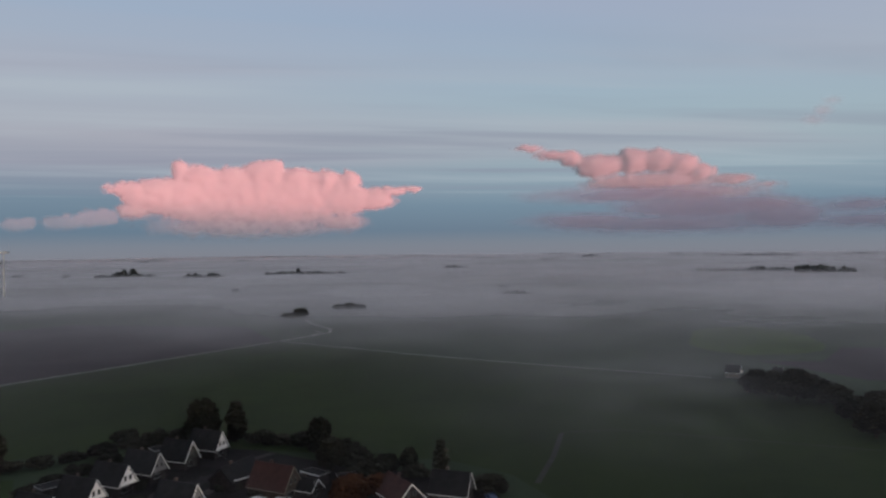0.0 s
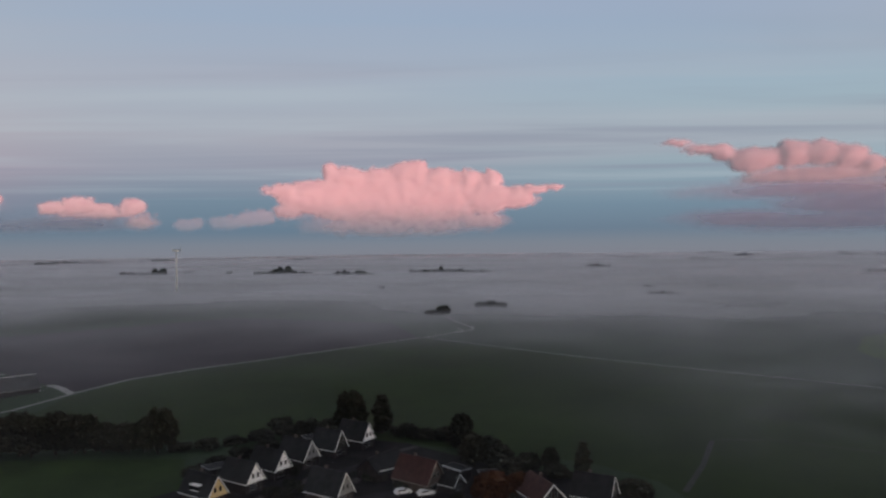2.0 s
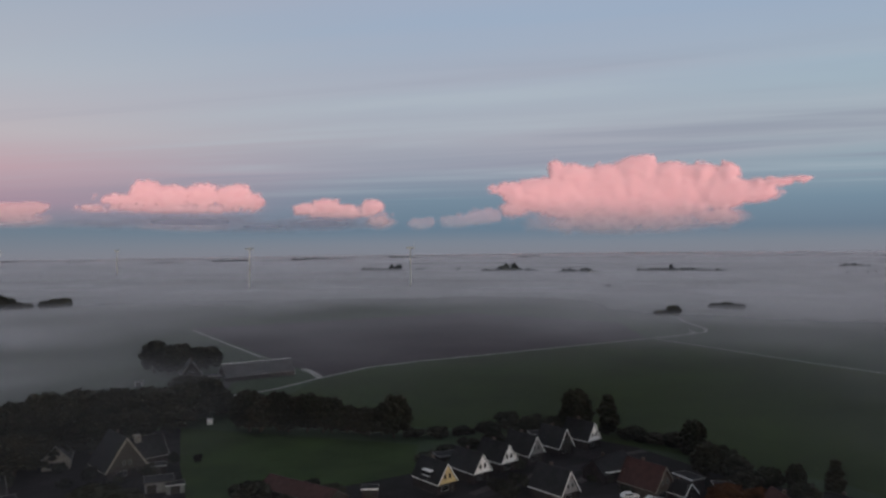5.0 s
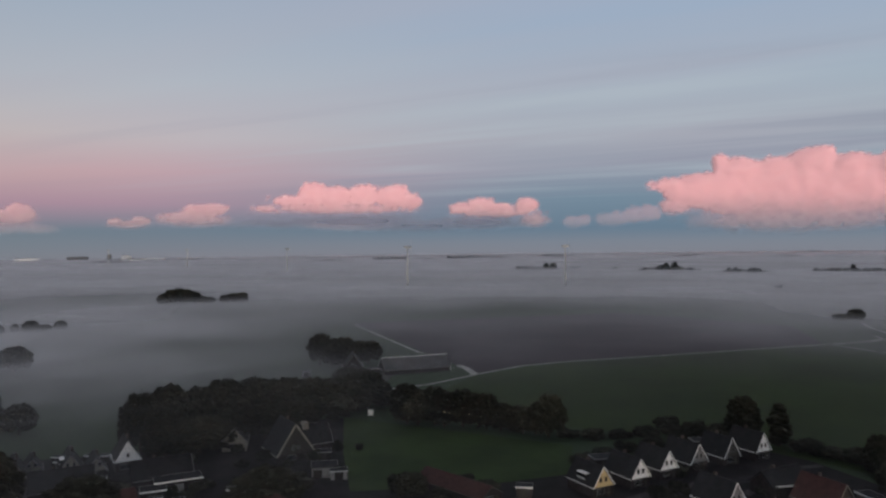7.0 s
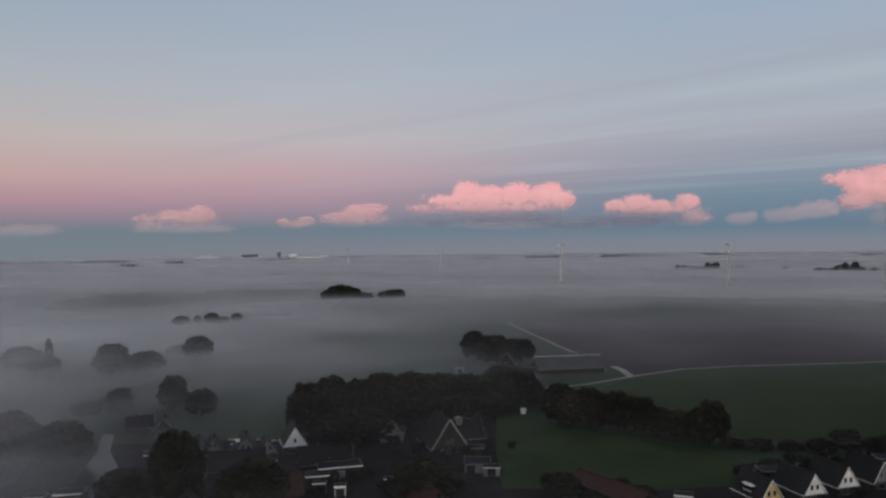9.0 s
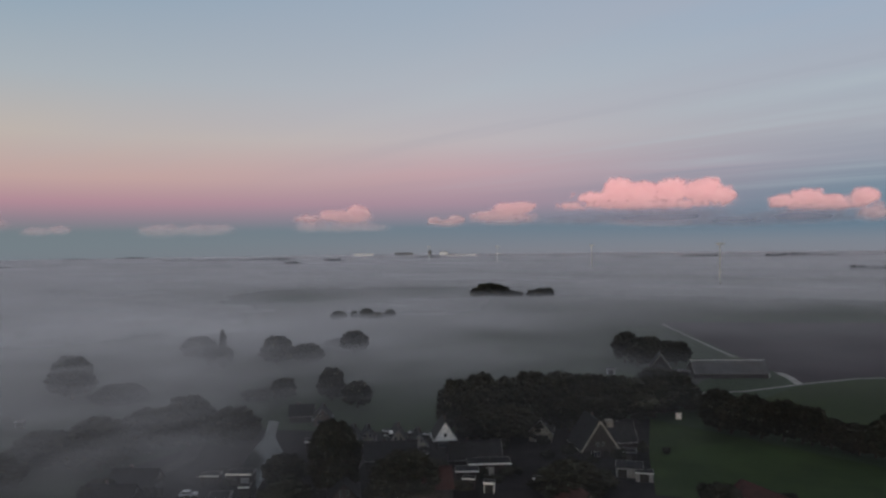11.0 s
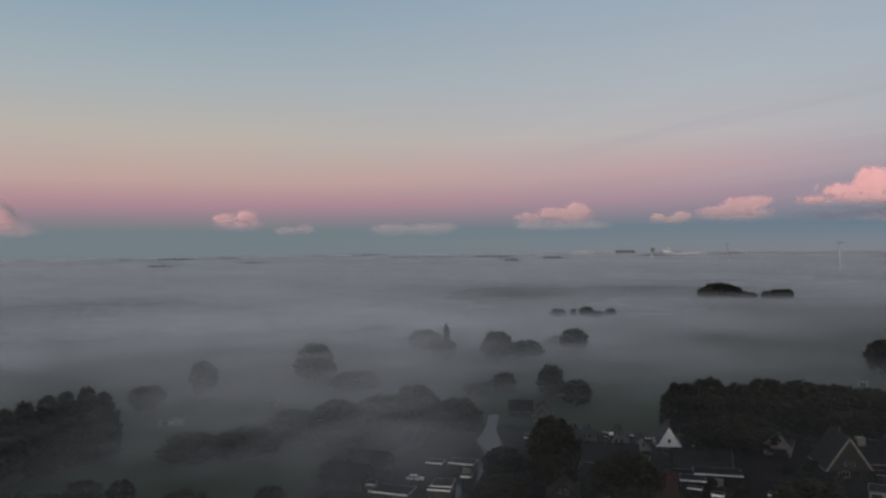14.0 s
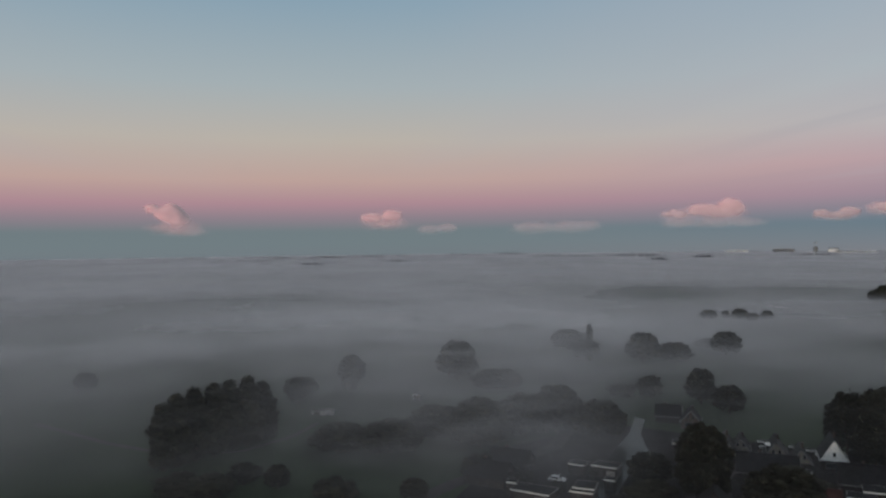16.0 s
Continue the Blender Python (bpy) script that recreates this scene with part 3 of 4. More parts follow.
cloud("cloud", [(46.6, 2.7, 1.6, 0.55), (45.8, 2.9, 1.2, 0.4), (48.1, 2.1, 2.0, 0.6), (46.8, 2.0, 2.4, 0.6)], 4650, THINCLOUD, 6, "ragged small pink cloud", 8, (1.7, 2.7), 0.25, 1.0)
cloud("cloud", [(99.5, 2.55, 1.0, 0.8), (100.55, 2.9, 0.65, 0.38), (99.0, 2.0, 1.2, 0.65), (99.1, 1.5, 2.0, 0.55)], 4650, THINCLOUD, 6, "small coral pink cloud with a point", 9, (1.5, 2.3), 0.25, 1.0)
cloud("cloud", [(83.3, 2.3, 0.95, 0.57), (84.8, 2.1, 1.1, 0.5), (83.8, 1.7, 2.0, 0.55)], 4650, THINCLOUD, 6, "faint small coral pink cloud", 10, (1.6, 2.4), 0.4, 1.2)
cloud("cloud", [(79.1, 1.3, 0.85, 0.36), (80.4, 1.2, 1.2, 0.34)], 4650, VEILCLOUD, 5, "tiny low pale grey cloud", 16, (0.8, 1.4), 0.4, 1.0)
cloud("cloud", [(72.5, 1.2, 1.9, 0.55), (69.6, 1.25, 2.4, 0.52), (68.4, 1.45, 0.95, 0.32)], 4650, VEILCLOUD, 6, "low pale grey cumulus row", 11, (0.7, 1.5), 0.4, 1.0)
cloud("cloud", [(18.9, 1.65, 1.0, 0.55), (18.2, 1.8, 0.6, 0.5)], 4650, VEILCLOUD, 5, "pale small round cloud beside the pink tower", 12, (1.0, 1.8), 0.3, 0.9)
cloud("cloud", [(16.0, 1.8, 1.5, 0.6), (14.9, 2.0, 1.2, 0.6), (13.6, 2.2, 1.3, 0.7)], 4650, VEILCLOUD, 6, "pale small heaped cloud beside the pink tower", 18, (1.0, 2.0), 0.3, 0.9, 2.2)
cloud("cloud", [(-37.3, 8.3, 1.0, 0.45), (-37.9, 8.9, 0.8, 0.5), (-38.5, 9.5, 0.8, 0.4)], 1700, VEILCLOUD, 4, "thin dark wisp of cloud", 19, (7.5, 8.6), 1.2, 1.2, 0.2, 0.2)
cloud("cloud", [(61.8, 1.5, 1.7, 0.45), (59.6, 1.4, 1.8, 0.42), (57.4, 1.4, 1.6, 0.4)], 4650, VEILCLOUD, 6, "low pale grey cloud under a pink head", 13, (0.8, 1.5), 0.7, 1.0)
cloud("cloud", [(98.4, 1.2, 1.8, 0.42), (102.5, 1.15, 1.6, 0.4), (88.5, 1.2, 1.3, 0.35)], 4650, VEILCLOUD, 6, "faint pale cloud under a coral head", 14, (0.7, 1.4), 0.7, 1.0)


# ---------------------------------------------------------------- trees
def leafy(bm, lobes, dice, tufts, leaf, fine=1):
    """Uneven lobes of foliage with loose tufts of leaves standing out of them."""
    for c, r, flat in lobes:
        v = bmesh.ops.create_icosphere(bm, subdivisions=fine, radius=1.0)["verts"]
        off = Vector((dice.uniform(0, 50), dice.uniform(0, 50), dice.uniform(0, 50)))
        for p in v:
            n = noise.fractal(p.co * 1.7 + off, 0.9, 2.0, 3)
            p.co = Vector(c) + Vector((p.co.x * r, p.co.y * r, p.co.z * r * flat)) * (1 + 0.38 * n)
        for k in range(tufts):
            d = Vector((dice.gauss(0, 1), dice.gauss(0, 1), dice.gauss(0.25, 1))).normalized()
            p = Vector(c) + Vector((d.x * r, d.y * r, d.z * r * flat)) * dice.uniform(0.88, 1.22)
            a = Vector((dice.gauss(0, 1), dice.gauss(0, 1), dice.gauss(0, 1))).normalized() * leaf * dice.uniform(0.6, 1.3)
            b = a.cross(d).normalized() * leaf * dice.uniform(0.5, 1.1)
            bm.faces.new([bm.verts.new(q) for q in (p - a, p - b * 0.7, p + a, p + b)])


def tree(name, seed, height, width, material, shape="round"):
    """A tapered trunk with limbs under a crown of lobes and leaf tufts."""
    dice = random.Random(seed)
    ob = thing(name, Matrix(), "broad dark leafy tree", "tree")
    trunk = bmesh.new()
    lean = Vector((dice.uniform(-0.3, 0.3), dice.uniform(-0.3, 0.3), 0))
    tube(trunk, (0, 0, -0.2), lean + Vector((0, 0, height * 0.3)), 0.028 * height, 0.02 * height)
    tube(trunk, lean + Vector((0, 0, height * 0.3)), lean * 2 + Vector((0, 0, height * 0.7)), 0.02 * height, 0.008 * height)
    lobes = []
    count = 110 if shape == "round" else 30
    for k in range(count):
        u = (k + 0.5) / count
        a = k * 2.4 + dice.uniform(-0.4, 0.4)
        if shape == "round":
            z = height * (0.20 + 0.70 * u)
            reach = width * 0.5 * (0.35 + 0.65 * math.sin(math.pi * min(1, 0.18 + 0.82 * u)) ** 0.7) * dice.uniform(0.62, 0.88)
            r = width * dice.uniform(0.065, 0.115) * (1.15 - 0.35 * u)
        elif shape == "tall":
            z = height * (0.12 + 0.82 * u)
            reach = width * 0.28 * math.sin(math.pi * (0.12 + 0.8 * u)) * dice.uniform(0.3, 1)
            r = width * dice.uniform(0.24, 0.32) * (1.15 - 0.6 * u)
        else:
            z = height * (0.22 + 0.55 * u)
            reach = width * 0.42 * dice.uniform(0.2, 0.95)
            r = width * dice.uniform(0.14, 0.22)
        c = (reach * math.cos(a), reach * math.sin(a), z)
        lobes.append((c, r, dice.uniform(0.75, 1.0) * (height / width if shape == "low" else 1) ** 0.5))
        if k % 4 == 1:
            tube(trunk, lean + Vector((0, 0, height * (0.2 + 0.35 * u))), (c[0] * 0.8, c[1] * 0.8, c[2]), 0.010 * height, 0.004 * height, 5)
    if shape == "round":
        for u in (0.42, 0.60, 0.76):
            lobes.append(((dice.uniform(-0.05, 0.05) * width, dice.uniform(-0.05, 0.05) * width, height * u), width * (0.40 - 0.5 * abs(u - 0.55)), 0.8))
    crown = bmesh.new()
    leafy(crown, lobes, dice, 64 if shape == "round" else 90, 0.017 * width + 0.06)
    part("trunk", trunk, BARK, ob, "grey-brown bark")
    part("crown", crown, material, ob)
    ob["size"] = (width, height)
    return ob


POOL = {
    "round": [tree("tree", 20 + k, 12, 10, LEAF) for k in range(4)],
    "tall": [tree("tree", 40 + k, 14, 6, LEAF, "tall") for k in range(2)],
    "low": [tree("bush", 60 + k, 4, 7, LEAF, "low") for k in range(2)],
    "rust": [tree("tree", 80, 6, 9, RUSTLEAF)],
}
PLACED = set()
turns = random.Random(5)


def plant(kind, x, y, h, w, label, group):
    pool = POOL[kind]
    first = pool[turns.randrange(len(pool))]
    w0, h0 = first["size"]
    m = pose(x, y, 0, 0, 0, turns.uniform(0, 360)) @ Matrix.Diagonal((w / w0, w / w0, h / h0, 1))
    s = first.scale
    if first.name in PLACED:
        ob = copy_thing(first, m @ Matrix.Diagonal((1 / s.x, 1 / s.y, 1 / s.z, 1)))
    else:
        ob = first
        PLACED.add(first.name)
        ob.matrix_basis = m
    return tagged(ob, label, "bush" if kind == "low" else "tree", group)


def grove(rows, label, group):
    for x, y, h, w in rows:
        kind = "low" if h < 5.2 else ("tall" if h > 1.75 * w else "round")
        plant(kind, x, y, h, w * 1.08, label, group)


TREES_VILLAGE = [(-30, 240, 14.4, 10.3), (-20, 240, 12.8, 7.1), (5, 220, 11.3, 7.2), (8, 202, 9.6, 7.9), (17, 196, 4.1, 6.9), (-54, 245, 4.2, 8.1), (-44, 235, 5.7, 6.5), (36, 194, 9.1, 4.9), (28, 197, 6.8, 4.7), (-9, 233, 3.2, 5.4), (-94, 153, 5.4, 8.5), (-79, 161, 3.8, 8.4), (-86, 156, 2.4, 7.0), (-14, 235, 3.6, 5.5), (45, 177, 4.0, 8.6), (-37, 233, 4.8, 7.3)]
TREES_HEDGE = [(-133, 215, 14.2, 12.1), (-124, 218, 13.3, 11.6), (-114, 219, 13.1, 10.5), (-106, 220, 12.2, 9.4), (-95, 221, 8.9, 10.2), (-89, 221, 10.1, 7.4), (-84, 219, 14.2, 10.5), (-130, 218, 11.2, 9.8), (-129, 215, 12.5, 11.8), (-120, 217, 12.0, 11.1), (-109, 220, 12.1, 9.9), (-101, 221, 9.4, 9.8), (-93, 220, 8.4, 8.8), (-85, 221, 11.7, 8.9)]
TREES_WOOD = [(-186, 150, 18.4, 11.4), (-183, 158, 19.6, 13.5), (-180, 167, 17.7, 11.4), (-178, 176, 18.7, 15.4), (-175, 186, 18.0, 14.1), (-169, 193, 16.9, 12.2), (-164, 205, 15.6, 14.1), (-160, 216, 14.7, 14.5), (-163, 236, 12.7, 13.2), (-152, 234, 6.7, 10.7), (-172, 147, 12.3, 12.3), (-168, 156, 11.5, 14.2), (-167, 166, 10.6, 10.9), (-158, 207, 10.3, 14.1), (-164, 179, 11.2, 13.1), (-161, 193, 10.1, 11.6), (-160, 223, 8.9, 12.7), (-185, 154, 17.5, 12.4), (-181, 163, 16.4, 12.4), (-180, 173, 16.5, 13.4), (-177, 182, 17.2, 14.8), (-171, 189, 16.7, 13.1), (-168, 199, 16.1, 13.1), (-162, 211, 14.6, 14.3), (-163, 227, 13.1, 13.8), (-158, 234, 9.6, 11.9), (-170, 152, 11.8, 13.2), (-167, 162, 10.2, 12.6), (-162, 186, 10.7, 12.3)]
TREES_FARM = [(-240, 304, 16.7, 12.4), (-230, 311, 14.6, 12.4), (-220, 318, 12.2, 14.1), (-229, 300, 12.8, 11.5), (-195, 266, 7.5, 12.6), (-192, 274, 6.1, 10.2), (-235, 308, 14.2, 12.4), (-224, 315, 12.4, 13.2), (-226, 309, 11.6, 12.8)]
TREES_STREET = [(-119, 131, 9.4, 16.6), (-97, 155, 4.7, 7.9), (-86, 163, 3.0, 8.7), (-158, 90, 19.3, 12.8), (-145, 101, 12.0, 15.5), (-173, 84, 8.4, 10.8), (-160, 78, 5.4, 12.6), (-163, 198, 10.0, 11.9), (-123, 140, 4.7, 13.1), (-229, 95, 2.8, 5.7), (-160, 116, 4.1, 15.4)]
TREES_MIST_NEAR = [(-213, -38, 18.3, 9.5), (-216, -35, 20.4, 10.5), (-221, -31, 21.2, 11), (-225, -26, 21.5, 11), (-230, -22, 21.3, 11), (-234, -17, 21.7, 11), (-239, -13, 19.0, 9), (-241, -11, 12.9, 6), (-179, 6, 4.6, 10.3), (-175, 25, 5.3, 6.9), (-190, -7, 6.4, 6.3), (-188, 44, 6.3, 9.1), (-230, 40, 10.4, 18.1), (-217, 51, 14.9, 19.0), (-226, 67, 13.9, 18.2), (-228, 79, 15.7, 16.0), (-219, 89, 12.1, 16.4), (-217, 24, 9.6, 18.7), (-221, 10, 8.6, 17.1), (-189, -28, 4.1, 17.9), (-199, -16, 4.4, 9.4)]
TREES_MIST_FAR = [(-256, 145, 13.8, 10.8), (-239, 146, 10.6, 10.8), (-271, 132, 9.1, 9.7), (-369, 144, 11.9, 15.1), (-404, 147, 12.8, 18.0), (-352, 168, 15.9, 16.7), (-348, 183, 10.7, 16.8), (-363, 220, 13.5, 15.5), (-327, 67, 18.3, 17.9), (-303, 79, 8.5, 21.5), (-328, 20, 13.4, 11.5), (-305, -2, 8.4, 14.0), (-292, -3, 10.2, 7.2), (-313, 19, 15.3, 8.2), (-341, -92, 8.2, 9.2), (-277, 122, 4.6, 11.6), (-392, 229, 5.2, 20.7)]
TREES_FAR = [(-646, 553, 12.4, 13), (-641, 558, 17.5, 16), (-635, 565, 18.7, 16), (-629, 571, 17.4, 16), (-624, 577, 14.2, 14), (-619, 583, 9.2, 13), (-614, 588, 7.9, 12), (-603, 599, 9.8, 12), (-597, 605, 11.7, 13), (-590, 612, 12.4, 14), (-533, 309, 8.2, 13.1), (-534, 324, 7.4, 6.2), (-521, 328, 10.0, 12.1), (-513, 333, 6.9, 10.2), (-519, 350, 7.9, 9.5), (0, 641, 9.7, 12.6), (-9, 642, 5.3, 14.6), (36, 715, 6.0, 12.0), (46, 712, 7.4, 13.0), (56, 709, 5.8, 11.0)]
TREES_COPSE = [(174, 262, 11.0, 10.8), (179, 258, 10.9, 10.8), (182, 250, 13.1, 13.0), (190, 248, 9.3, 10.8), (189, 238, 9.0, 11.6), (182, 219, 8.5, 13.1), (172, 199, 10.4, 12.1), (180, 275, 6.9, 10.1), (202, 270, 6.9, 10.3), (196, 224, 8.8, 13.7)]
CYPRESS = [(-364, 144, 19.7, 6.0)]
RUST = [(11, 175, 6.6, 10.3), (18, 178, 5.4, 8.4)]
TREES_PASTURE_EDGE = [(-78, 222, 2.6, 7.0), (-71, 224, 3.2, 7.5), (-64, 228, 2.8, 7.0), (-57, 233, 3.6, 7.5), (-50, 239, 3.4, 7.5), (-44, 243, 4.0, 8.0), (-37, 243, 4.4, 8.0), (-12, 237, 3.8, 7.5), (-6, 233, 3.2, 7.5), (0, 229, 4.2, 7.5), (6, 223, 4.8, 8.0), (12, 216, 4.4, 8.0), (15, 208, 4.6, 8.5), (22, 199, 4.6, 8.0), (29, 192, 3.4, 7.0), (-62, 204, 3.4, 6.5), (-58, 212, 3.2, 6.5), (-52, 220, 3.8, 7.0), (-46, 228, 4.0, 7.0), (-66, 196, 3.0, 6.0)]
grove(TREES_PASTURE_EDGE, "dark untrimmed hedge shrub at the pasture edge", "pasture edge shrubs")
grove(TREES_VILLAGE, "dark leafy garden tree beside the village houses", "village garden trees")
grove(TREES_HEDGE, "dense dark tree in the hedge behind the playing field", "hedge trees")
grove(TREES_WOOD, "tall dark tree in the wood belt behind the village", "wood belt trees")
grove(TREES_FARM, "large dark tree sheltering the farmhouse", "farm trees")
grove(TREES_STREET, "big dark broadleaf tree among the village roofs", "street trees")
grove(TREES_MIST_NEAR, "dark tree rising out of thin mist", "trees in the mist")
grove(TREES_MIST_FAR, "hazy tree crown standing out of dense mist", "trees in the mist")
grove(TREES_FAR, "rounded dark tree top above the mist", "tree tops above the mist")
grove(TREES_COPSE, "dark tree in the copse beside the pasture", "copse trees")
for x, y, h, w in CYPRESS:
    plant("tall", x, y, h, w, "slim dark conifer rising out of the mist", "")
for x, y, h, w in RUST:
    plant("rust", x, y, h, w, "rusty brown autumn tree beside the houses", "autumn trees")


def copse(x, y, h, w, seed):
    """A far row or island of trees, too small to tell apart."""
    dice = random.Random(seed)
    bm = bmesh.new()
    a = math.atan2(y, x) + math.pi / 2
    n = max(2, min(16, int(w / max(3, h * 0.6))))
    for k in range(n):
        u = (k + 0.5) / n - 0.5
        tall = h * dice.uniform(0.6, 1.0) * (1 if n < 5 else 1 - 1.1 * u * u)
        r = max(w / n * 0.8, tall * 0.4)
        c = (math.cos(a) * u * (w - r) + dice.uniform(-r, r) * 0.4, math.sin(a) * u * (w - r) + dice.uniform(-r, r) * 0.4, tall - tall * 0.55)
        leafy(bm, [(c, r * 0.75, tall * 0.55 / (r * 0.75))], dice, 22, tall * 0.11, 2)
        tube(bm, (c[0], c[1], -0.3), c, 0.4, 0.25, 5)
    ob = part("copse", bm, HAZELEAF)
    ob.location = (x, y, 0)
    return tagged(ob, "far dark copse standing out of the mist", "copse", "far copses", "stuff")


ISLANDS_EAST = [(-642, 1656, 7.0, 78), (-481, 1674, 7.2, 13), (-589, 1719, 7.3, 16), (-352, 1649, 10.8, 133), (-351, 1648, 19.1, 51), (-189, 1579, 8.1, 87), (-171, 1571, 12.7, 24), (-214, 1590, 12.8, 24), (13, 1647, 9.9, 187), (-1, 1653, 14.8, 17), (-87, 1050, 3.9, 8), (-69, 1044, 2.3, 6), (-653, 3368, 9.8, 52), (398, 1919, 10.4, 67), (282, 1020, 4.8, 16), (255, 866, 6.1, 38), (1311, 3251, 15.4, 90), (1842, 4266, 10.2, 35), (1751, 3201, 10.3, 94), (1945, 2983, 12.2, 377), (829, 1434, 8.1, 45), (877, 1410, 6.9, 69), (926, 1386, 11.4, 60), (965, 1367, 10.1, 38)]
ISLANDS_WEST = [(964, 1270, 21.1, 72), (1001, 1253, 14.6, 73), (-763, 1610, 3.9, 70), (-708, 1674, 10.8, 36), (-673, 1707, 8.2, 69), (-644, 1704, 16.3, 39), (-600, 1775, 7.0, 13), (-500, 1762, 6.9, 14), (-1799, 2784, 14.0, 175), (-1549, 2908, 16.7, 75), (-1583, 3128, 15.3, 106), (-667, 1124, 2.8, 69), (-2680, 1531, 15.4, 84), (-3419, 1319, 9.7, 166), (-3317, 1541, 10.1, 304), (-2371, 1194, 14.8, 60), (-1849, -235, 4.9, 37), (-2381, -77, 6.6, 22), (-2492, 31, 10.6, 83), (-2820, 347, 10.4, 107), (-3953, 116, 14.1, 179), (-4258, 388, 12.4, 162), (-4599, 959, 10.5, 178), (-4671, 1305, 12.0, 220), (-86, 1053, 5.5, 8)]
for k, row in enumerate(ISLANDS_EAST + ISLANDS_WEST):
    copse(*row, 300 + k)
# thin lines of trees towards the horizon
lines = random.Random(11)
for k in range(34):
    a, r = radians(-42 + 152 * (k + lines.random()) / 34), lines.uniform(2900, 4750)
    copse(-r * math.sin(a), r * math.cos(a), lines.uniform(7, 11), lines.uniform(70, 260), 500 + k)
# a row of young trees far off along a lane
for k in range(9):
    copse(60 + 17 * k + 250, 1550 + 12 * (k % 2), 5.5, 6, 400 + k)


# ---------------------------------------------------------------- houses
def window(parent, x, z, w, h, y, frame_material=WHITE, bars=0):
    """A window in the wall that faces -y: frame, bars and a pane set back."""
    t = 0.09
    rows = [(x - w / 2, y - 0.06, z, x - w / 2 + t, y + 0.04, z + h), (x + w / 2 - t, y - 0.06, z, x + w / 2, y + 0.04, z + h),
            (x - w / 2 + t, y - 0.06, z, x + w / 2 - t, y + 0.04, z + t), (x - w / 2 + t, y - 0.06, z + h - t, x + w / 2 - t, y + 0.04, z + h)]
    for k in range(bars):
        b = x - w / 2 + w * (k + 1) / (bars + 1)
        rows.append((b - 0.035, y - 0.055, z + t, b + 0.035, y + 0.03, z + h - t))
    ob = part("window", boxes(*rows), frame_material, parent)
    part("pane", boxes((x - w / 2 + t, y - 0.025, z + t, x + w / 2 - t, y - 0.005, z + h - t)), GLASS, ob, "dark reflecting glass")
    return ob


def gable_house(x, y, turn, width, depth, eave, ridge, label, wall=DARKBRICK, roof=SLATE, cladding=None, trim=WHITE, dormer=False, chimney=True, group="village houses", upper=2, name="house", board=0.19, block=False, skylights=0):
    """A house whose front gable stands at x, y and faces local -y; the ridge runs back from it."""
    ob = thing(name, pose(x, y, 0, 0, 0, turn), label, name, group)
    w, e, g = width / 2, eave, ridge
    slope = (g - e) / w
    bm = bmesh.new()
    prism(bm, [(-w, 0), (w, 0), (w, e), (0, g - 0.12), (-w, e)], 0, depth)
    part("wall", bm, wall, ob)
    o = 0.12 if cladding in (WHITE, YELLOW) else 0.3
    for s in (-1, 1):
        bm = bmesh.new()
        prism(bm, [(s * (w + o), e - o * slope), (0, g), (0, g + 0.24), (s * (w + o + 0.08), e - o * slope + 0.12)], -0.38, depth + 0.38)
        part("roof_slope", bm, roof, ob)
        bm = bmesh.new()
        beam(bm, (s * (w + o + 0.05), -0.42, e - o * slope + 0.05), (s * 0.02, -0.42, g + 0.12), board, 0.07)
        part("barge_board", bm, trim, ob, "pale painted board along the gable edge")
        bm = bmesh.new()
        beam(bm, (s * (w + o + 0.05), depth + 0.42, e - o * slope + 0.05), (s * 0.02, depth + 0.42, g + 0.12), 0.30, 0.07)
        part("barge_board", bm, roof, ob)
        part("gutter", boxes((s * (w + o + 0.13) - 0.07, -0.3, e - o * slope - 0.02, s * (w + o + 0.13) + 0.07, depth + 0.3, e - o * slope + 0.10)), trim, ob, "pale gutter along the eaves")
    part("ridge_cap", boxes((-0.16, -0.38, g + 0.14, 0.16, depth + 0.38, g + 0.30)), WHITE if name == "barn" else roof, ob)
    if block:
        part("roof_block", boxes((-1.1, depth * 0.5, g - 1.6, 1.1, depth * 0.5 + 1.8, g + 1.0)), PALEBRICK, ob, "pale brick roof block")
    for k in range(skylights):
        y0 = depth * (k + 0.6) / (skylights + 0.6)
        lid = bmesh.new()
        box(lid, -0.45, -0.35, 0, 0.45, 0.35, 0.09, Matrix.Translation((w * 0.45, y0, g - slope * w * 0.45 + 0.22)) @ Matrix.Rotation(math.atan(slope), 4, "Y"))
        part("skylight", lid, METALWHITE, ob, "pale roof skylight")
    if cladding:
        bm = bmesh.new()
        prism(bm, [(-w - 0.03, e - 0.16), (w + 0.03, e - 0.16), (0.25, g - 0.42), (-0.25, g - 0.42)], -0.07, -0.003)
        part("gable_cladding", bm, cladding, ob, "boarded gable")
    front = -0.075 if cladding else 0
    frames = GREYBOARD
    for k in range(upper):
        wx = (k - (upper - 1) / 2) * 1.55
        window(ob, wx, e + 0.95, 0.72, 1.15, front, DARKWOOD if cladding in (WHITE, YELLOW) else frames)
    window(ob, -w * 0.25, 0.7, min(2.6, width * 0.38), 1.5, 0, frames, 2)
    door = part("door", boxes((w * 0.55 - 0.45, -0.05, 0.02, w * 0.55 + 0.45, -0.004, 2.1)), DARKWOOD, ob, "dark front door")
    part("door_handle", boxes((w * 0.55 - 0.36, -0.10, 1.0, w * 0.55 - 0.24, -0.055, 1.05)), METALWHITE, door)
    if chimney:
        part("chimney", boxes((0.3, depth * 0.6, g - 1.0, 0.85, depth * 0.6 + 0.6, g + 0.7), (0.24, depth * 0.6 - 0.06, g + 0.7, 0.91, depth * 0.6 + 0.66, g + 0.82)), BRICK, ob, "brick chimney")
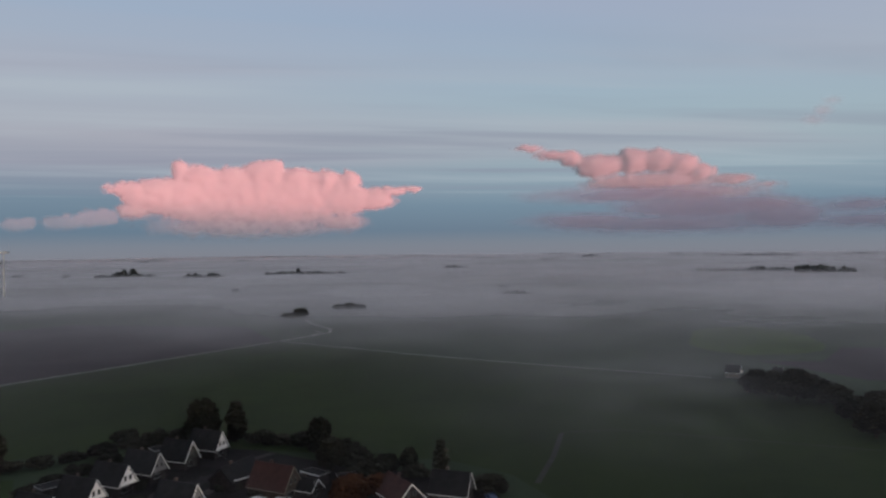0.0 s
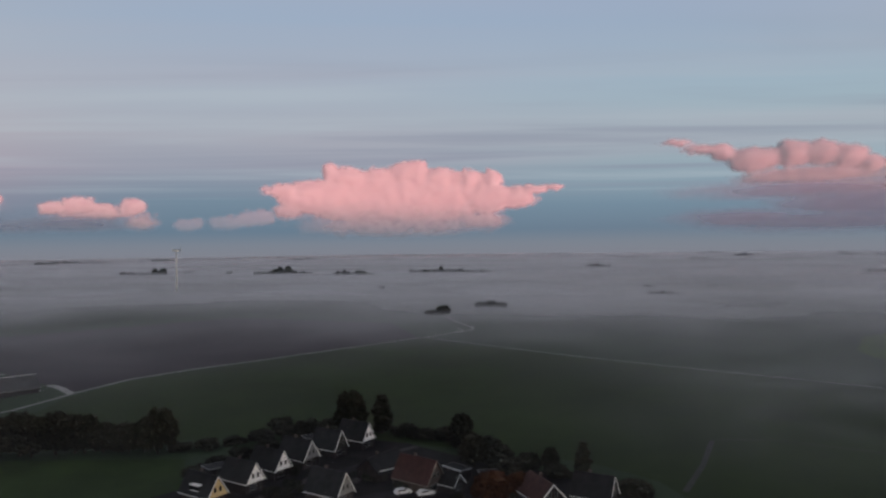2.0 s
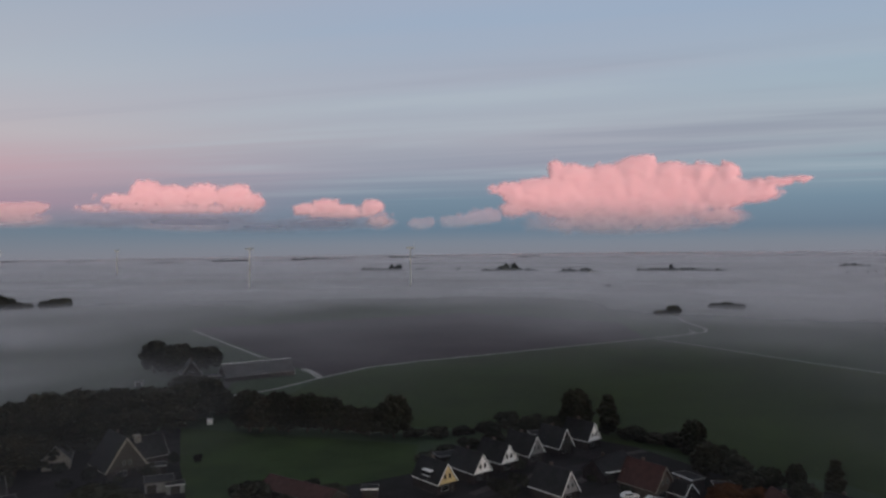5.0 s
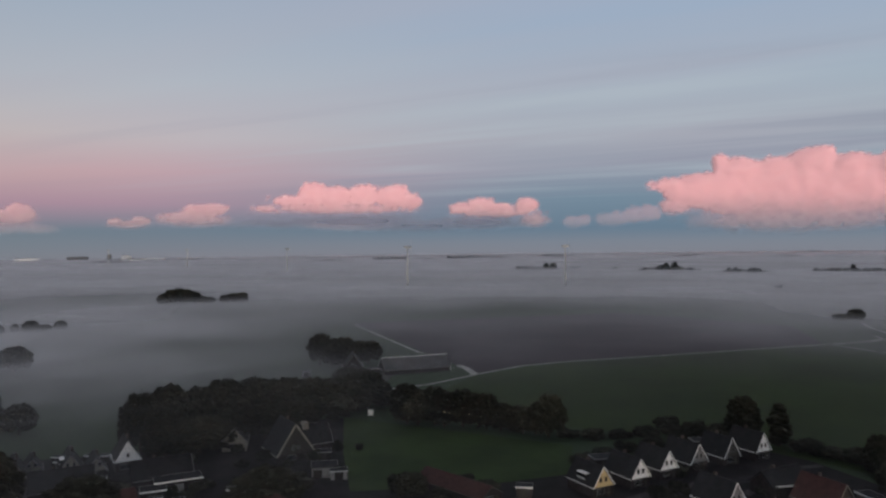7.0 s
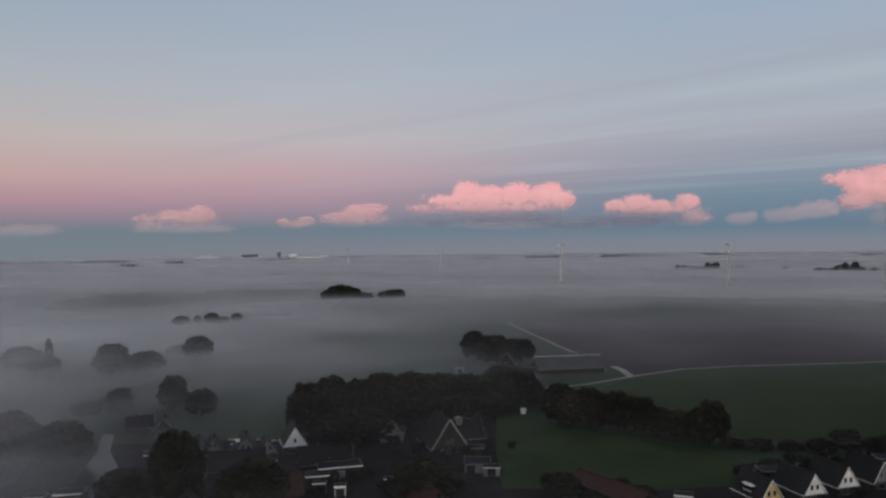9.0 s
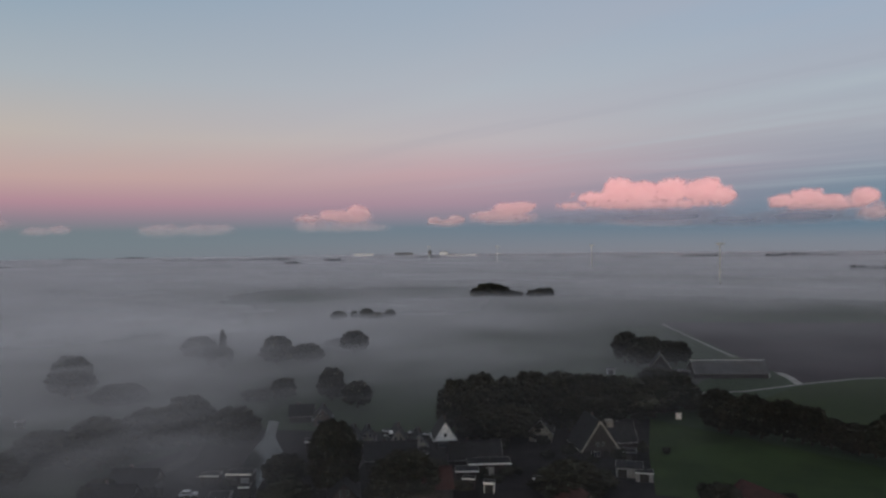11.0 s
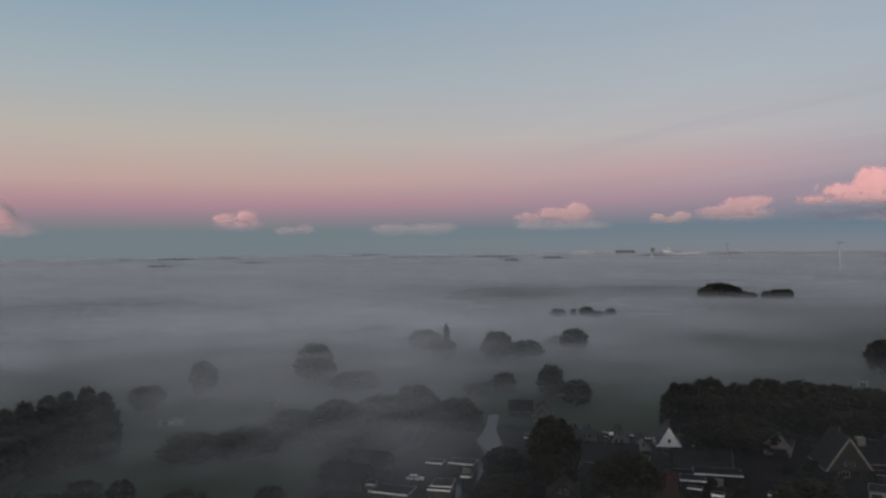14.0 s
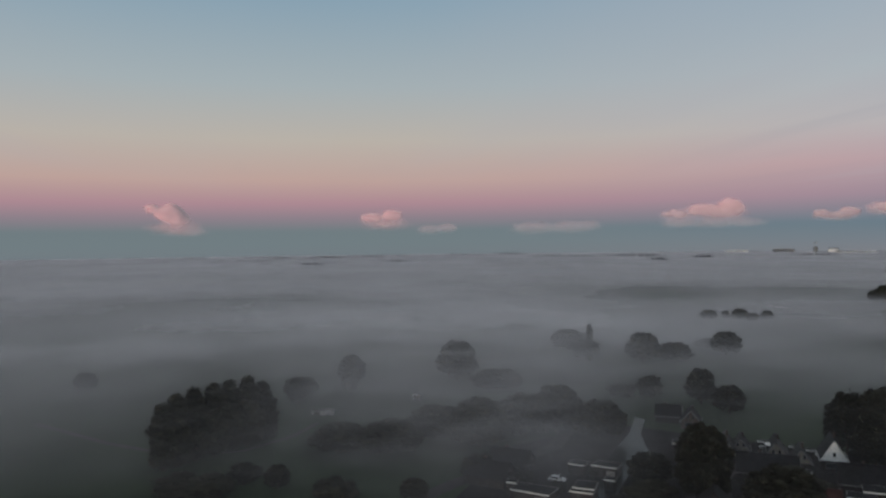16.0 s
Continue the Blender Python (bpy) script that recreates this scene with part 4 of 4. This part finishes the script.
    if dormer:
        z0 = e + 0.9
        xo = -(w - (z0 - e) / slope)
        d = part("dormer", boxes((xo - 0.25, depth * 0.35, z0, -0.25, depth * 0.35 + 3.0, z0 + 1.35)), SLATE, ob, "flat-topped roof dormer")
        part("dormer_trim", boxes((xo - 0.34, depth * 0.35 - 0.1, z0 + 1.30, xo + 1.2, depth * 0.35 + 3.1, z0 + 1.50)), WHITE, d)
        part("dormer_trim", boxes((xo - 0.32, depth * 0.35 + 0.1, z0 + 0.05, xo - 0.26, depth * 0.35 + 2.9, z0 + 0.22)), WHITE, d)
        for k in range(3):
            part("pane", boxes((xo - 0.30, depth * 0.35 + 0.15 + k * 0.95, z0 + 0.24, xo - 0.26, depth * 0.35 + 0.95 + k * 0.95, z0 + 1.22)), GLASS, d, "dark dormer glass")
    return ob


def flat_building(x, y, turn, width, depth, height, label, wall=DARKBRICK, fascia=WHITE, group="flat-roofed sheds", name="shed", band=0.22, plain=False):
    """A flat-roofed shed or garage whose front edge starts at x, y and runs along local x."""
    ob = thing(name, pose(x, y, 0, 0, 0, turn), label, name, group)
    part("wall", boxes((0.15, 0.15, 0, width - 0.15, depth - 0.15, height - 0.1)), wall, ob)
    part("roof", boxes((0.04, 0.04, height - 0.1, width - 0.04, depth - 0.04, height + 0.03)), FELT, ob, "dark felt roof")
    for k, r in enumerate(((-0.04, -0.04, width + 0.04, 0.04), (-0.04, depth - 0.04, width + 0.04, depth + 0.04), (-0.04, 0.04, 0.04, depth - 0.04), (width - 0.04, 0.04, width + 0.04, depth - 0.04))):
        part("fascia", boxes((r[0], r[1], height - band, r[2], r[3], height + 0.08)), fascia if k == 0 else GREYBOARD, ob, "pale roof edge board" if k == 0 else "")
    n = max(1, int(width / 3.2))
    for k in range(0 if plain else n):
        cx = width * (k + 0.5) / n
        door = part("door", boxes((cx - 1.1, 0.09, 0.02, cx + 1.1, 0.148, 2.1)), GREYBOARD if k % 2 else DARKWOOD, ob)
        part("door_handle", boxes((cx - 0.1, 0.04, 0.95, cx + 0.1, 0.088, 1.02)), DARKWOOD, door)
    return ob


ROW = 56
gable_house(-52.8, 173.2, ROW, 5.9, 10, 2.6, 7.0, "steep-roofed house with an ochre yellow gable", cladding=YELLOW, dormer=True)
gable_house(-46.6, 183.6, ROW, 5.9, 10, 2.6, 7.0, "steep dark-roofed house with a white gable", cladding=WHITE)
gable_house(-42.0, 194.0, ROW, 5.9, 10, 2.6, 7.0, "steep dark-roofed house with a white gable", cladding=WHITE)
gable_house(-36.4, 203.8, ROW, 5.8, 10, 2.6, 7.1, "steep dark-roofed house with a grey boarded gable", cladding=GREYBOARD)
gable_house(-29.6, 213.6, ROW, 5.4, 9, 2.6, 7.2, "steep dark house with pale gable edge boards", cladding=DARKWOOD)
gable_house(-22.6, 222.2, ROW, 5.6, 10, 2.6, 7.4, "steep dark-roofed house with a bright white gable", cladding=WHITE)
gable_house(-23.2, 173.4, ROW, 5.8, 10, 2.7, 7.4, "steep dark house with white gable edge boards", cladding=GREYBOARD)
gable_house(-2.2, 181.6, 52, 6.8, 11, 2.8, 7.6, "brown brick house with a dull red tiled roof", roof=REDTILE, trim=PALEBRICK, wall=BRICK)
gable_house(3.4, 181.1, 52, 4.4, 6, 2.2, 4.4, "small dark-roofed house with white gable edges", roof=SLATE)
gable_house(38.3, 169.5, 60, 6.0, 9, 2.7, 7.0, "dark house with white gable edge boards", cladding=DARKWOOD)
gable_house(24, 166, 20, 7, 11, 2.8, 6.5, "low dark-roofed house in a garden", roof=REDTILE)
gable_house(-13, 201, 146, 7, 12, 2.6, 5.6, "low dark-roofed brick house beside the pasture", trim=SLATE)
gable_house(-74, 156, 72, 7.0, 22, 2.2, 4.2, "long low building with a dull red roof", roof=REDTILE, trim=DARKWOOD, wall=DARKBRICK, chimney=False, upper=0)
flat_building(-0.6, 193.8, -48, 6.8, 4.0, 3.0, "flat-roofed annex with a pale roof edge")
flat_building(-17, 189.4, 38, 8.5, 5.0, 2.9, "flat-roofed garage between the houses")
flat_building(-61, 193, 40, 6.0, 5.0, 2.8, "dark garage behind the gabled houses", fascia=GREYBOARD)
flat_building(-41, 223, 30, 6.0, 5.0, 2.8, "small garage behind the gabled houses", fascia=GREYBOARD)
flat_building(-71, 163, 20, 4.0, 3.5, 2.6, "small brick shed with a lit white door", name="shed")
flat_building(9, 187, 10, 5, 4, 2.6, "grey garden shed beside the pasture", fascia=GREYBOARD)

gable_house(-172.4, 135.2, 58, 6.4, 10, 2.9, 8.0, "dark-roofed house with a wide white gable", cladding=WHITE, group="west village houses", upper=1)
gable_house(-179.0, 123.0, 58, 5.6, 10, 2.6, 6.7, "dark-roofed house with a pale brick gable", cladding=PALEBRICK, trim=GREYBOARD, dormer=True, group="west village houses")
gable_house(-185.0, 111.5, 58, 5.8, 10, 2.6, 6.9, "house with a pale beige brick gable", cladding=PALEBRICK, trim=GREYBOARD, group="west village houses")
gable_house(-173.5, 126.4, 58, 4.6, 8, 2.6, 5.9, "small house with pale gable edges", cladding=PALEBRICK, trim=GREYBOARD, group="west village houses")
gable_house(-188.5, 118.5, 58, 4.4, 8, 2.5, 5.4, "small hazy house with a pale gable", cladding=PALEBRICK, trim=GREYBOARD, group="west village houses")
gable_house(-161.0, 163.0, 40, 7.0, 9, 2.9, 6.6, "beige brick house under the dark trees", wall=PALEBRICK, trim=GREYBOARD, group="west village houses")
gable_house(-137.3, 162.6, 60, 10.5, 13, 2.6, 10.4, "large brown brick house with a tall gable", wall=DARKBRICK, trim=PALEBRICK, cladding=DARKWOOD, group="west village houses", board=0.5)
gable_house(-139.0, 178.6, 150, 8.0, 12, 3.0, 7.6, "dark brick house with a pale block on its roof", wall=DARKBRICK, trim=GREYBOARD, block=True, group="west village houses")
gable_house(-222.0, 122.0, 60, 6.0, 8, 2.4, 5.8, "hazy house beside the canal", wall=BRICK, trim=GREYBOARD, group="west village houses")
gable_house(-232.0, 124.0, 150, 6.0, 8, 2.4, 5.4, "hazy red-brown house beside the canal", roof=SLATE, trim=GREYBOARD, group="west village houses")
gable_house(-108, 124, 70, 7.5, 12, 2.6, 5.8, "house with a dull red tiled roof", roof=REDTILE, trim=DARKWOOD, wall=DARKBRICK, group="west village houses")
gable_house(-141, 112, 150, 7.5, 12, 2.8, 6.8, "dark house with a red-brown roof", roof=REDTILE, wall=DARKBRICK, trim=SLATE, group="west village houses")
gable_house(-152, 138, 148, 7.0, 14, 2.8, 6.6, "dark-roofed brick village house", trim=GREYBOARD, wall=DARKBRICK, skylights=2, group="west village houses")
gable_house(-166, 120, 148, 7.0, 14, 2.8, 6.6, "dark-roofed brick village house", trim=GREYBOARD, wall=DARKBRICK, skylights=2, group="west village houses")
gable_house(-189, 58, 140, 7.0, 11, 2.6, 5.6, "dark-roofed house beside the misty road", wall=DARKBRICK, trim=SLATE, group="west village houses")
gable_house(-180, 50, 140, 7.0, 11, 2.6, 5.6, "dark-roofed house beside the misty road", wall=DARKBRICK, trim=SLATE, group="west village houses")
gable_house(-147, 86, 60, 7.0, 12, 2.8, 6.4, "dark-roofed house under tall trees", wall=DARKBRICK, trim=SLATE, group="west village houses")
flat_building(-149.4, 124.6, 55, 11.4, 6.0, 3.0, "long flat-roofed garage row with a white roof edge")
flat_building(-147.6, 118.8, 52, 6.0, 5.0, 2.7, "low flat garage with a white roof edge")
flat_building(-161.6, 180.7, 37, 4.9, 5.0, 3.0, "flat garage with a white roof edge under the trees")
flat_building(-124.0, 152.6, 38, 7.0, 6.0, 2.8, "shed with grey roof sheets beside the playing field", wall=GREYBOARD, fascia=SHEETROOF)
flat_building(-118.6, 153.6, 38, 4.6, 3.4, 2.3, "low pale-walled shed beside the playing field", wall=GREYBOARD, fascia=METALWHITE)
flat_building(-133.0, 164.8, 37, 5.0, 4.0, 2.6, "brick shed behind the large house", fascia=GREYBOARD)
flat_building(-126.0, 132.0, 55, 7.0, 5.0, 2.8, "flat garage with pale edge under the trees", fascia=GREYBOARD)
flat_building(-166.6, 61.4, 57, 5.0, 6.0, 3.0, "flat garage with a white roof edge")
flat_building(-182.4, 72.4, 50, 6.6, 5.0, 3.0, "flat garage with a white roof edge beside the canal")
flat_building(-168.6, 46.8, 49, 9.6, 6.0, 3.0, "flat-roofed building with white roof edges")
flat_building(-165.0, 60.0, 56, 5.4, 4.0, 2.8, "flat garage with a white roof edge", band=0.25)
flat_building(-185.5, 67.0, 50, 4.5, 4.0, 2.9, "small garage with a pale roof edge beside the road")
flat_building(-171.0, 71.0, 55, 2.6, 3.0, 2.8, "small shed with a white roof edge")
flat_building(-174.5, 47.5, 60, 2.4, 3.0, 2.8, "small shed with a pale roof edge beside the road")
flat_building(-136.5, 118.5, 45, 2.8, 2.6, 2.6, "small grey-roofed garden shed", wall=WHITE)
flat_building(-121.5, 125.5, 45, 2.4, 2.4, 2.4, "small white garden shed under the trees", wall=WHITE)
flat_building(-160.5, 133.0, 55, 1.6, 1.6, 2.4, "small white garden shed", wall=WHITE)
flat_building(-197.4, 102.6, 60, 6.0, 5.0, 3.0, "flat garage with a white roof edge beside the canal")
for x, y, turn, w in ((-195.0, 128.0, 30, 3.6), (-191.2, 129.4, 40, 1.6), (-188.2, 133.2, 35, 1.7), (-184.0, 135.0, 40, 2.4), (-190.0, 125.2, 45, 2.2), (-182.0, 116.2, 45, 1.8), (-166.4, 121.4, 50, 2.2), (-154.6, 190.4, 35, 2.6), (-142.0, 116.4, 45, 3.2), (-131.0, 129.8, 40, 2.6)):
    flat_building(x, y, turn, w, 2.4, 2.7, "small flat shed with a white roof edge", band=0.2)
flat_building(-288.0, 41.0, 70, 3.2, 3.0, 2.2, "small pale shed half lost in mist", wall=GREYBOARD)
flat_building(-271.0, 2.0, 80, 8.0, 3.0, 1.5, "long low grey shed in the mist", wall=GREYBOARD, fascia=GREYBOARD)
flat_building(-152.0, 219.0, 35, 2.1, 2.0, 2.0, "small white box shed at the field edge", wall=WHITE, plain=True, name="shed")


# ---------------------------------------------------------------- farm
def barn():
    ob = gable_house(-196.5, 295.5, -41, 13, 32, 2.3, 7.0, "long low barn with a grey sheet roof and brick walls", wall=DARKBRICK, roof=SHEETROOF, trim=CONCRETE, chimney=False, upper=0, name="barn", group="")
    bm = bmesh.new()
    prism(bm, [(-6.4, 0.1), (6.4, 0.1), (6.4, 2.3), (0, 6.7), (-6.4, 2.3)], 32.01, 32.2)
    part("gable_cladding", bm, WHITE, ob, "white end gable")
    return ob


barn()
gable_house(-206.5, 286.5, 38, 9, 14, 3.2, 9.2, "old farmhouse with white gable edges under big trees", wall=DARKBRICK, roof=SLATE, trim=PALEBRICK, name="farmhouse", group="")
flat_building(-199.5, 287.5, 38, 6, 5, 3.0, "farm shed with a pale roof", fascia=CONCRETE)
flat_building(-224, 270, 38, 4, 3, 2.6, "grey farm shed half hidden by trees", wall=GREYBOARD, fascia=GREYBOARD)
gable_house(191, 300, 40, 4.6, 6, 2.4, 5.2, "pale gabled farm building beside the copse", wall=PALEBRICK, cladding=WHITE, group="east farm")
gable_house(209, 296, 60, 3, 4, 2.2, 4.2, "small white gabled shed among dark trees", cladding=WHITE, group="east farm")


# ---------------------------------------------------------------- garden bushes
gardens = random.Random(31)
for cx, cy, n, spread in ((-30, 190, 6, 13), (10, 180, 5, 12), (-150, 150, 6, 14), (-165, 105, 6, 14), (-125, 140, 4, 10), (-58, 200, 4, 9), (-48, 205, 7, 10), (-30, 226, 6, 8), (-12, 190, 7, 10), (-30, 180, 6, 9), (14, 196, 6, 10), (-140, 140, 7, 14), (-172, 112, 7, 14), (-135, 172, 5, 9), (-150, 120, 6, 12), (-172, 75, 6, 12), (-176, 52, 5, 10)):
    for k in range(n):
        plant("low", cx + gardens.uniform(-spread, spread), cy + gardens.uniform(-spread, spread), gardens.uniform(1.6, 3.4), gardens.uniform(2.5, 5), "dark clipped garden bush between the houses", "garden bushes")


# ---------------------------------------------------------------- parked cars
def car(x, y, turn, paint, label):
    ob = thing("car", pose(x, y, 0.09, 0, 0, turn), label, "car", "parked cars")
    side = [(-2.1, 0.35), (2.1, 0.35), (2.15, 0.7), (1.9, 0.86), (1.05, 0.95), (0.5, 1.42), (-1.25, 1.45), (-1.95, 0.98), (-2.15, 0.8)]
    bm = bmesh.new()
    prism(bm, side, -0.86, 0.86)
    bmesh.ops.bevel(bm, geom=bm.edges, offset=0.06, segments=2, affect="EDGES")
    body = part("body", bm, paint, ob)
    for s in (-1, 1):
        part("side_window", boxes((-1.5, s * 0.865 - 0.01, 1.0, 0.55, s * 0.865 + 0.01, 1.34)), GLASS, body)
    bm = bmesh.new()
    prism(bm, [(1.02, 0.99), (0.55, 1.38), (0.58, 1.40), (1.06, 1.0)], -0.72, 0.72)
    part("windscreen", bm, GLASS, body)
    for wx in (-1.3, 1.3):
        for s in (-1, 1):
            bm = bmesh.new()
            tube(bm, (wx, s * 0.70, 0.33), (wx, s * 0.90, 0.33), 0.33, 0.33, 14)
            wheel = part("wheel", bm, RUBBER, ob, "black tyre")
            bm = bmesh.new()
            tube(bm, (wx, s * 0.89, 0.33), (wx, s * 0.915, 0.33), 0.2, 0.18, 10)
            part("rim", bm, METALWHITE, wheel)
    for s in (-1, 1):
        part("headlight", boxes((2.10, s * 0.62 - 0.18, 0.66, 2.17, s * 0.62 + 0.18, 0.80)), METALWHITE, ob)
    return ob


car(-10.2, 180.5, 25, CARWHITE, "white hatchback parked in the village street")
car(-4.6, 179.3, 20, CARWHITE, "white car parked beside the brick house")
car(15.5, 171.5, 15, CARWHITE, "white car parked near the autumn tree")
for x, y, turn in ((-194.3, 132.8, 60), (-187.3, 140.4, 145), (-180.4, 62.4, 55)):
    car(x, y, turn, CARWHITE, "small white car parked between the village houses")
car(43.5, 170.5, 100, CARBLUE, "dark blue car parked beside a house")


# ---------------------------------------------------------------- wind turbines
def turbine(x, y, hub, turn, blade=20.0):
    ob = thing("wind_turbine", pose(x, y, 0, 0, 0, turn), "slim white wind turbine standing in the mist", "wind turbine", "wind turbines")
    bm = bmesh.new()
    for k in range(4):
        tube(bm, (0, 0, hub * k / 4 - (0.5 if k == 0 else 0)), (0, 0, hub * (k + 1) / 4), 1.5 - 0.17 * k, 1.5 - 0.17 * (k + 1), 16)
    part("tower", bm, METALWHITE, ob)
    bm = bmesh.new()
    prism(bm, [(-5.5, -0.9), (4.2, -1.3), (4.6, 0.2), (3.8, 1.5), (-4.8, 1.4), (-5.8, 0.4)], -1.4, 1.4)
    bmesh.ops.bevel(bm, geom=bm.edges, offset=0.3, segments=2, affect="EDGES")
    bmesh.ops.translate(bm, verts=bm.verts, vec=(0, 0, hub + 0.6))
    part("nacelle", bm, METALWHITE, ob)
    bm = bmesh.new()
    tube(bm, (4.6, 0, hub + 0.7), (6.6, 0, hub + 0.7), 1.2, 0.5, 12)
    rotor = part("hub", bm, METALWHITE, ob)
    for k in range(3):
        a = radians(180 + 120 * k)
        bm = bmesh.new()
        last = None
        for j in range(7):
            u = j / 6
            c, tw = 0.55 * (1.25 - u) + 0.06, radians(18 * (1 - u))
            ring = []
            for p, q in ((-1, 0), (-0.3, 0.22), (0.6, 0.12), (1.2, 0), (0.6, -0.08), (-0.3, -0.14)):
                px, py = (p * math.cos(tw) - q * math.sin(tw)) * c, (p * math.sin(tw) + q * math.cos(tw)) * c
                h = 0.8 + u * blade
                ring.append(bm.verts.new((5.6 + py, px * math.cos(a) + h * math.sin(a), hub + 0.7 - px * math.sin(a) + h * math.cos(a))))
            if last:
                for i in range(6):
                    bm.faces.new((last[i], last[(i + 1) % 6], ring[(i + 1) % 6], ring[i]))
            last = ring
        part("blade", bm, METALWHITE, rotor)
    return ob


for x, y, hub in ((-362, 1017, 57), (-582, 946, 58), (-1159, 1349, 56), (-1808, 1641, 55), (-2400, 1810, 56)):
    turbine(x, y, hub, math.degrees(math.atan2(y, x)) - 90)


# ---------------------------------------------------------------- far works and dike on the horizon
def works(x, y, w, d, h, material, label, shape="box"):
    ob = thing("factory_building", pose(x, y, 0, 0, 0, math.degrees(math.atan2(y, x)) - 90), label, "factory", "far factory buildings")
    bm = bmesh.new()
    if shape == "dome":
        prism(bm, [(-w / 2, 0), (w / 2, 0), (w / 2, h * 0.6), (w * 0.35, h * 0.88), (0, h), (-w * 0.35, h * 0.88), (-w / 2, h * 0.6)], -d / 2, d / 2)
    else:
        prism(bm, [(-w / 2, 0), (w / 2, 0), (w / 2, h * 0.92), (0, h), (-w / 2, h * 0.92)], -d / 2, d / 2)
    part("wall", bm, material, ob)
    part("roof_edge", boxes((-w / 2 - 0.5, -d / 2 - 0.6, h * 0.80, w / 2 + 0.5, -d / 2 - 0.1, h * 0.90)), SHEETROOF, ob)
    return ob


works(-3406, 2677, 50, 40, 30, WHITE, "white rounded storage hall far off", "dome")
works(-3950, 2470, 120, 40, 16, WHITE, "long pale factory hall on the horizon")
works(-3760, 2640, 110, 40, 22, GREYBOARD, "grey factory hall on the horizon")
works(-3640, 2750, 22, 20, 34, GREYBOARD, "dark square tower on the horizon")
works(-3150, 2600, 170, 50, 12, WHITE, "low pale warehouse on the horizon")
works(-3020, 2760, 120, 40, 10, GREYBOARD, "low grey warehouse on the horizon")
works(-3290, 2640, 70, 40, 14, GREYBOARD, "grey warehouse beside the storage hall")

bm = bmesh.new()
last = None
for x, y in ((-3300, 2850), (-2823, 3146), (-2300, 3480), (-1850, 3770), (-1350, 4090), (-877, 4409), (-300, 4620), (300, 4700)):
    out = Vector((x, y, 0)).normalized()
    row = [bm.verts.new(Vector((x, y, 0)) + out * d + Vector((0, 0, z))) for d, z in ((-18, -0.2), (-4, 6), (4, 6), (18, -0.2))]
    if last:
        for k in range(3):
            bm.faces.new((last[k], last[k + 1], row[k + 1], row[k]))
    last = row
tagged(part("dike", bm, GRASS, None, "long straight grassy dike on the horizon"), kind="structure")
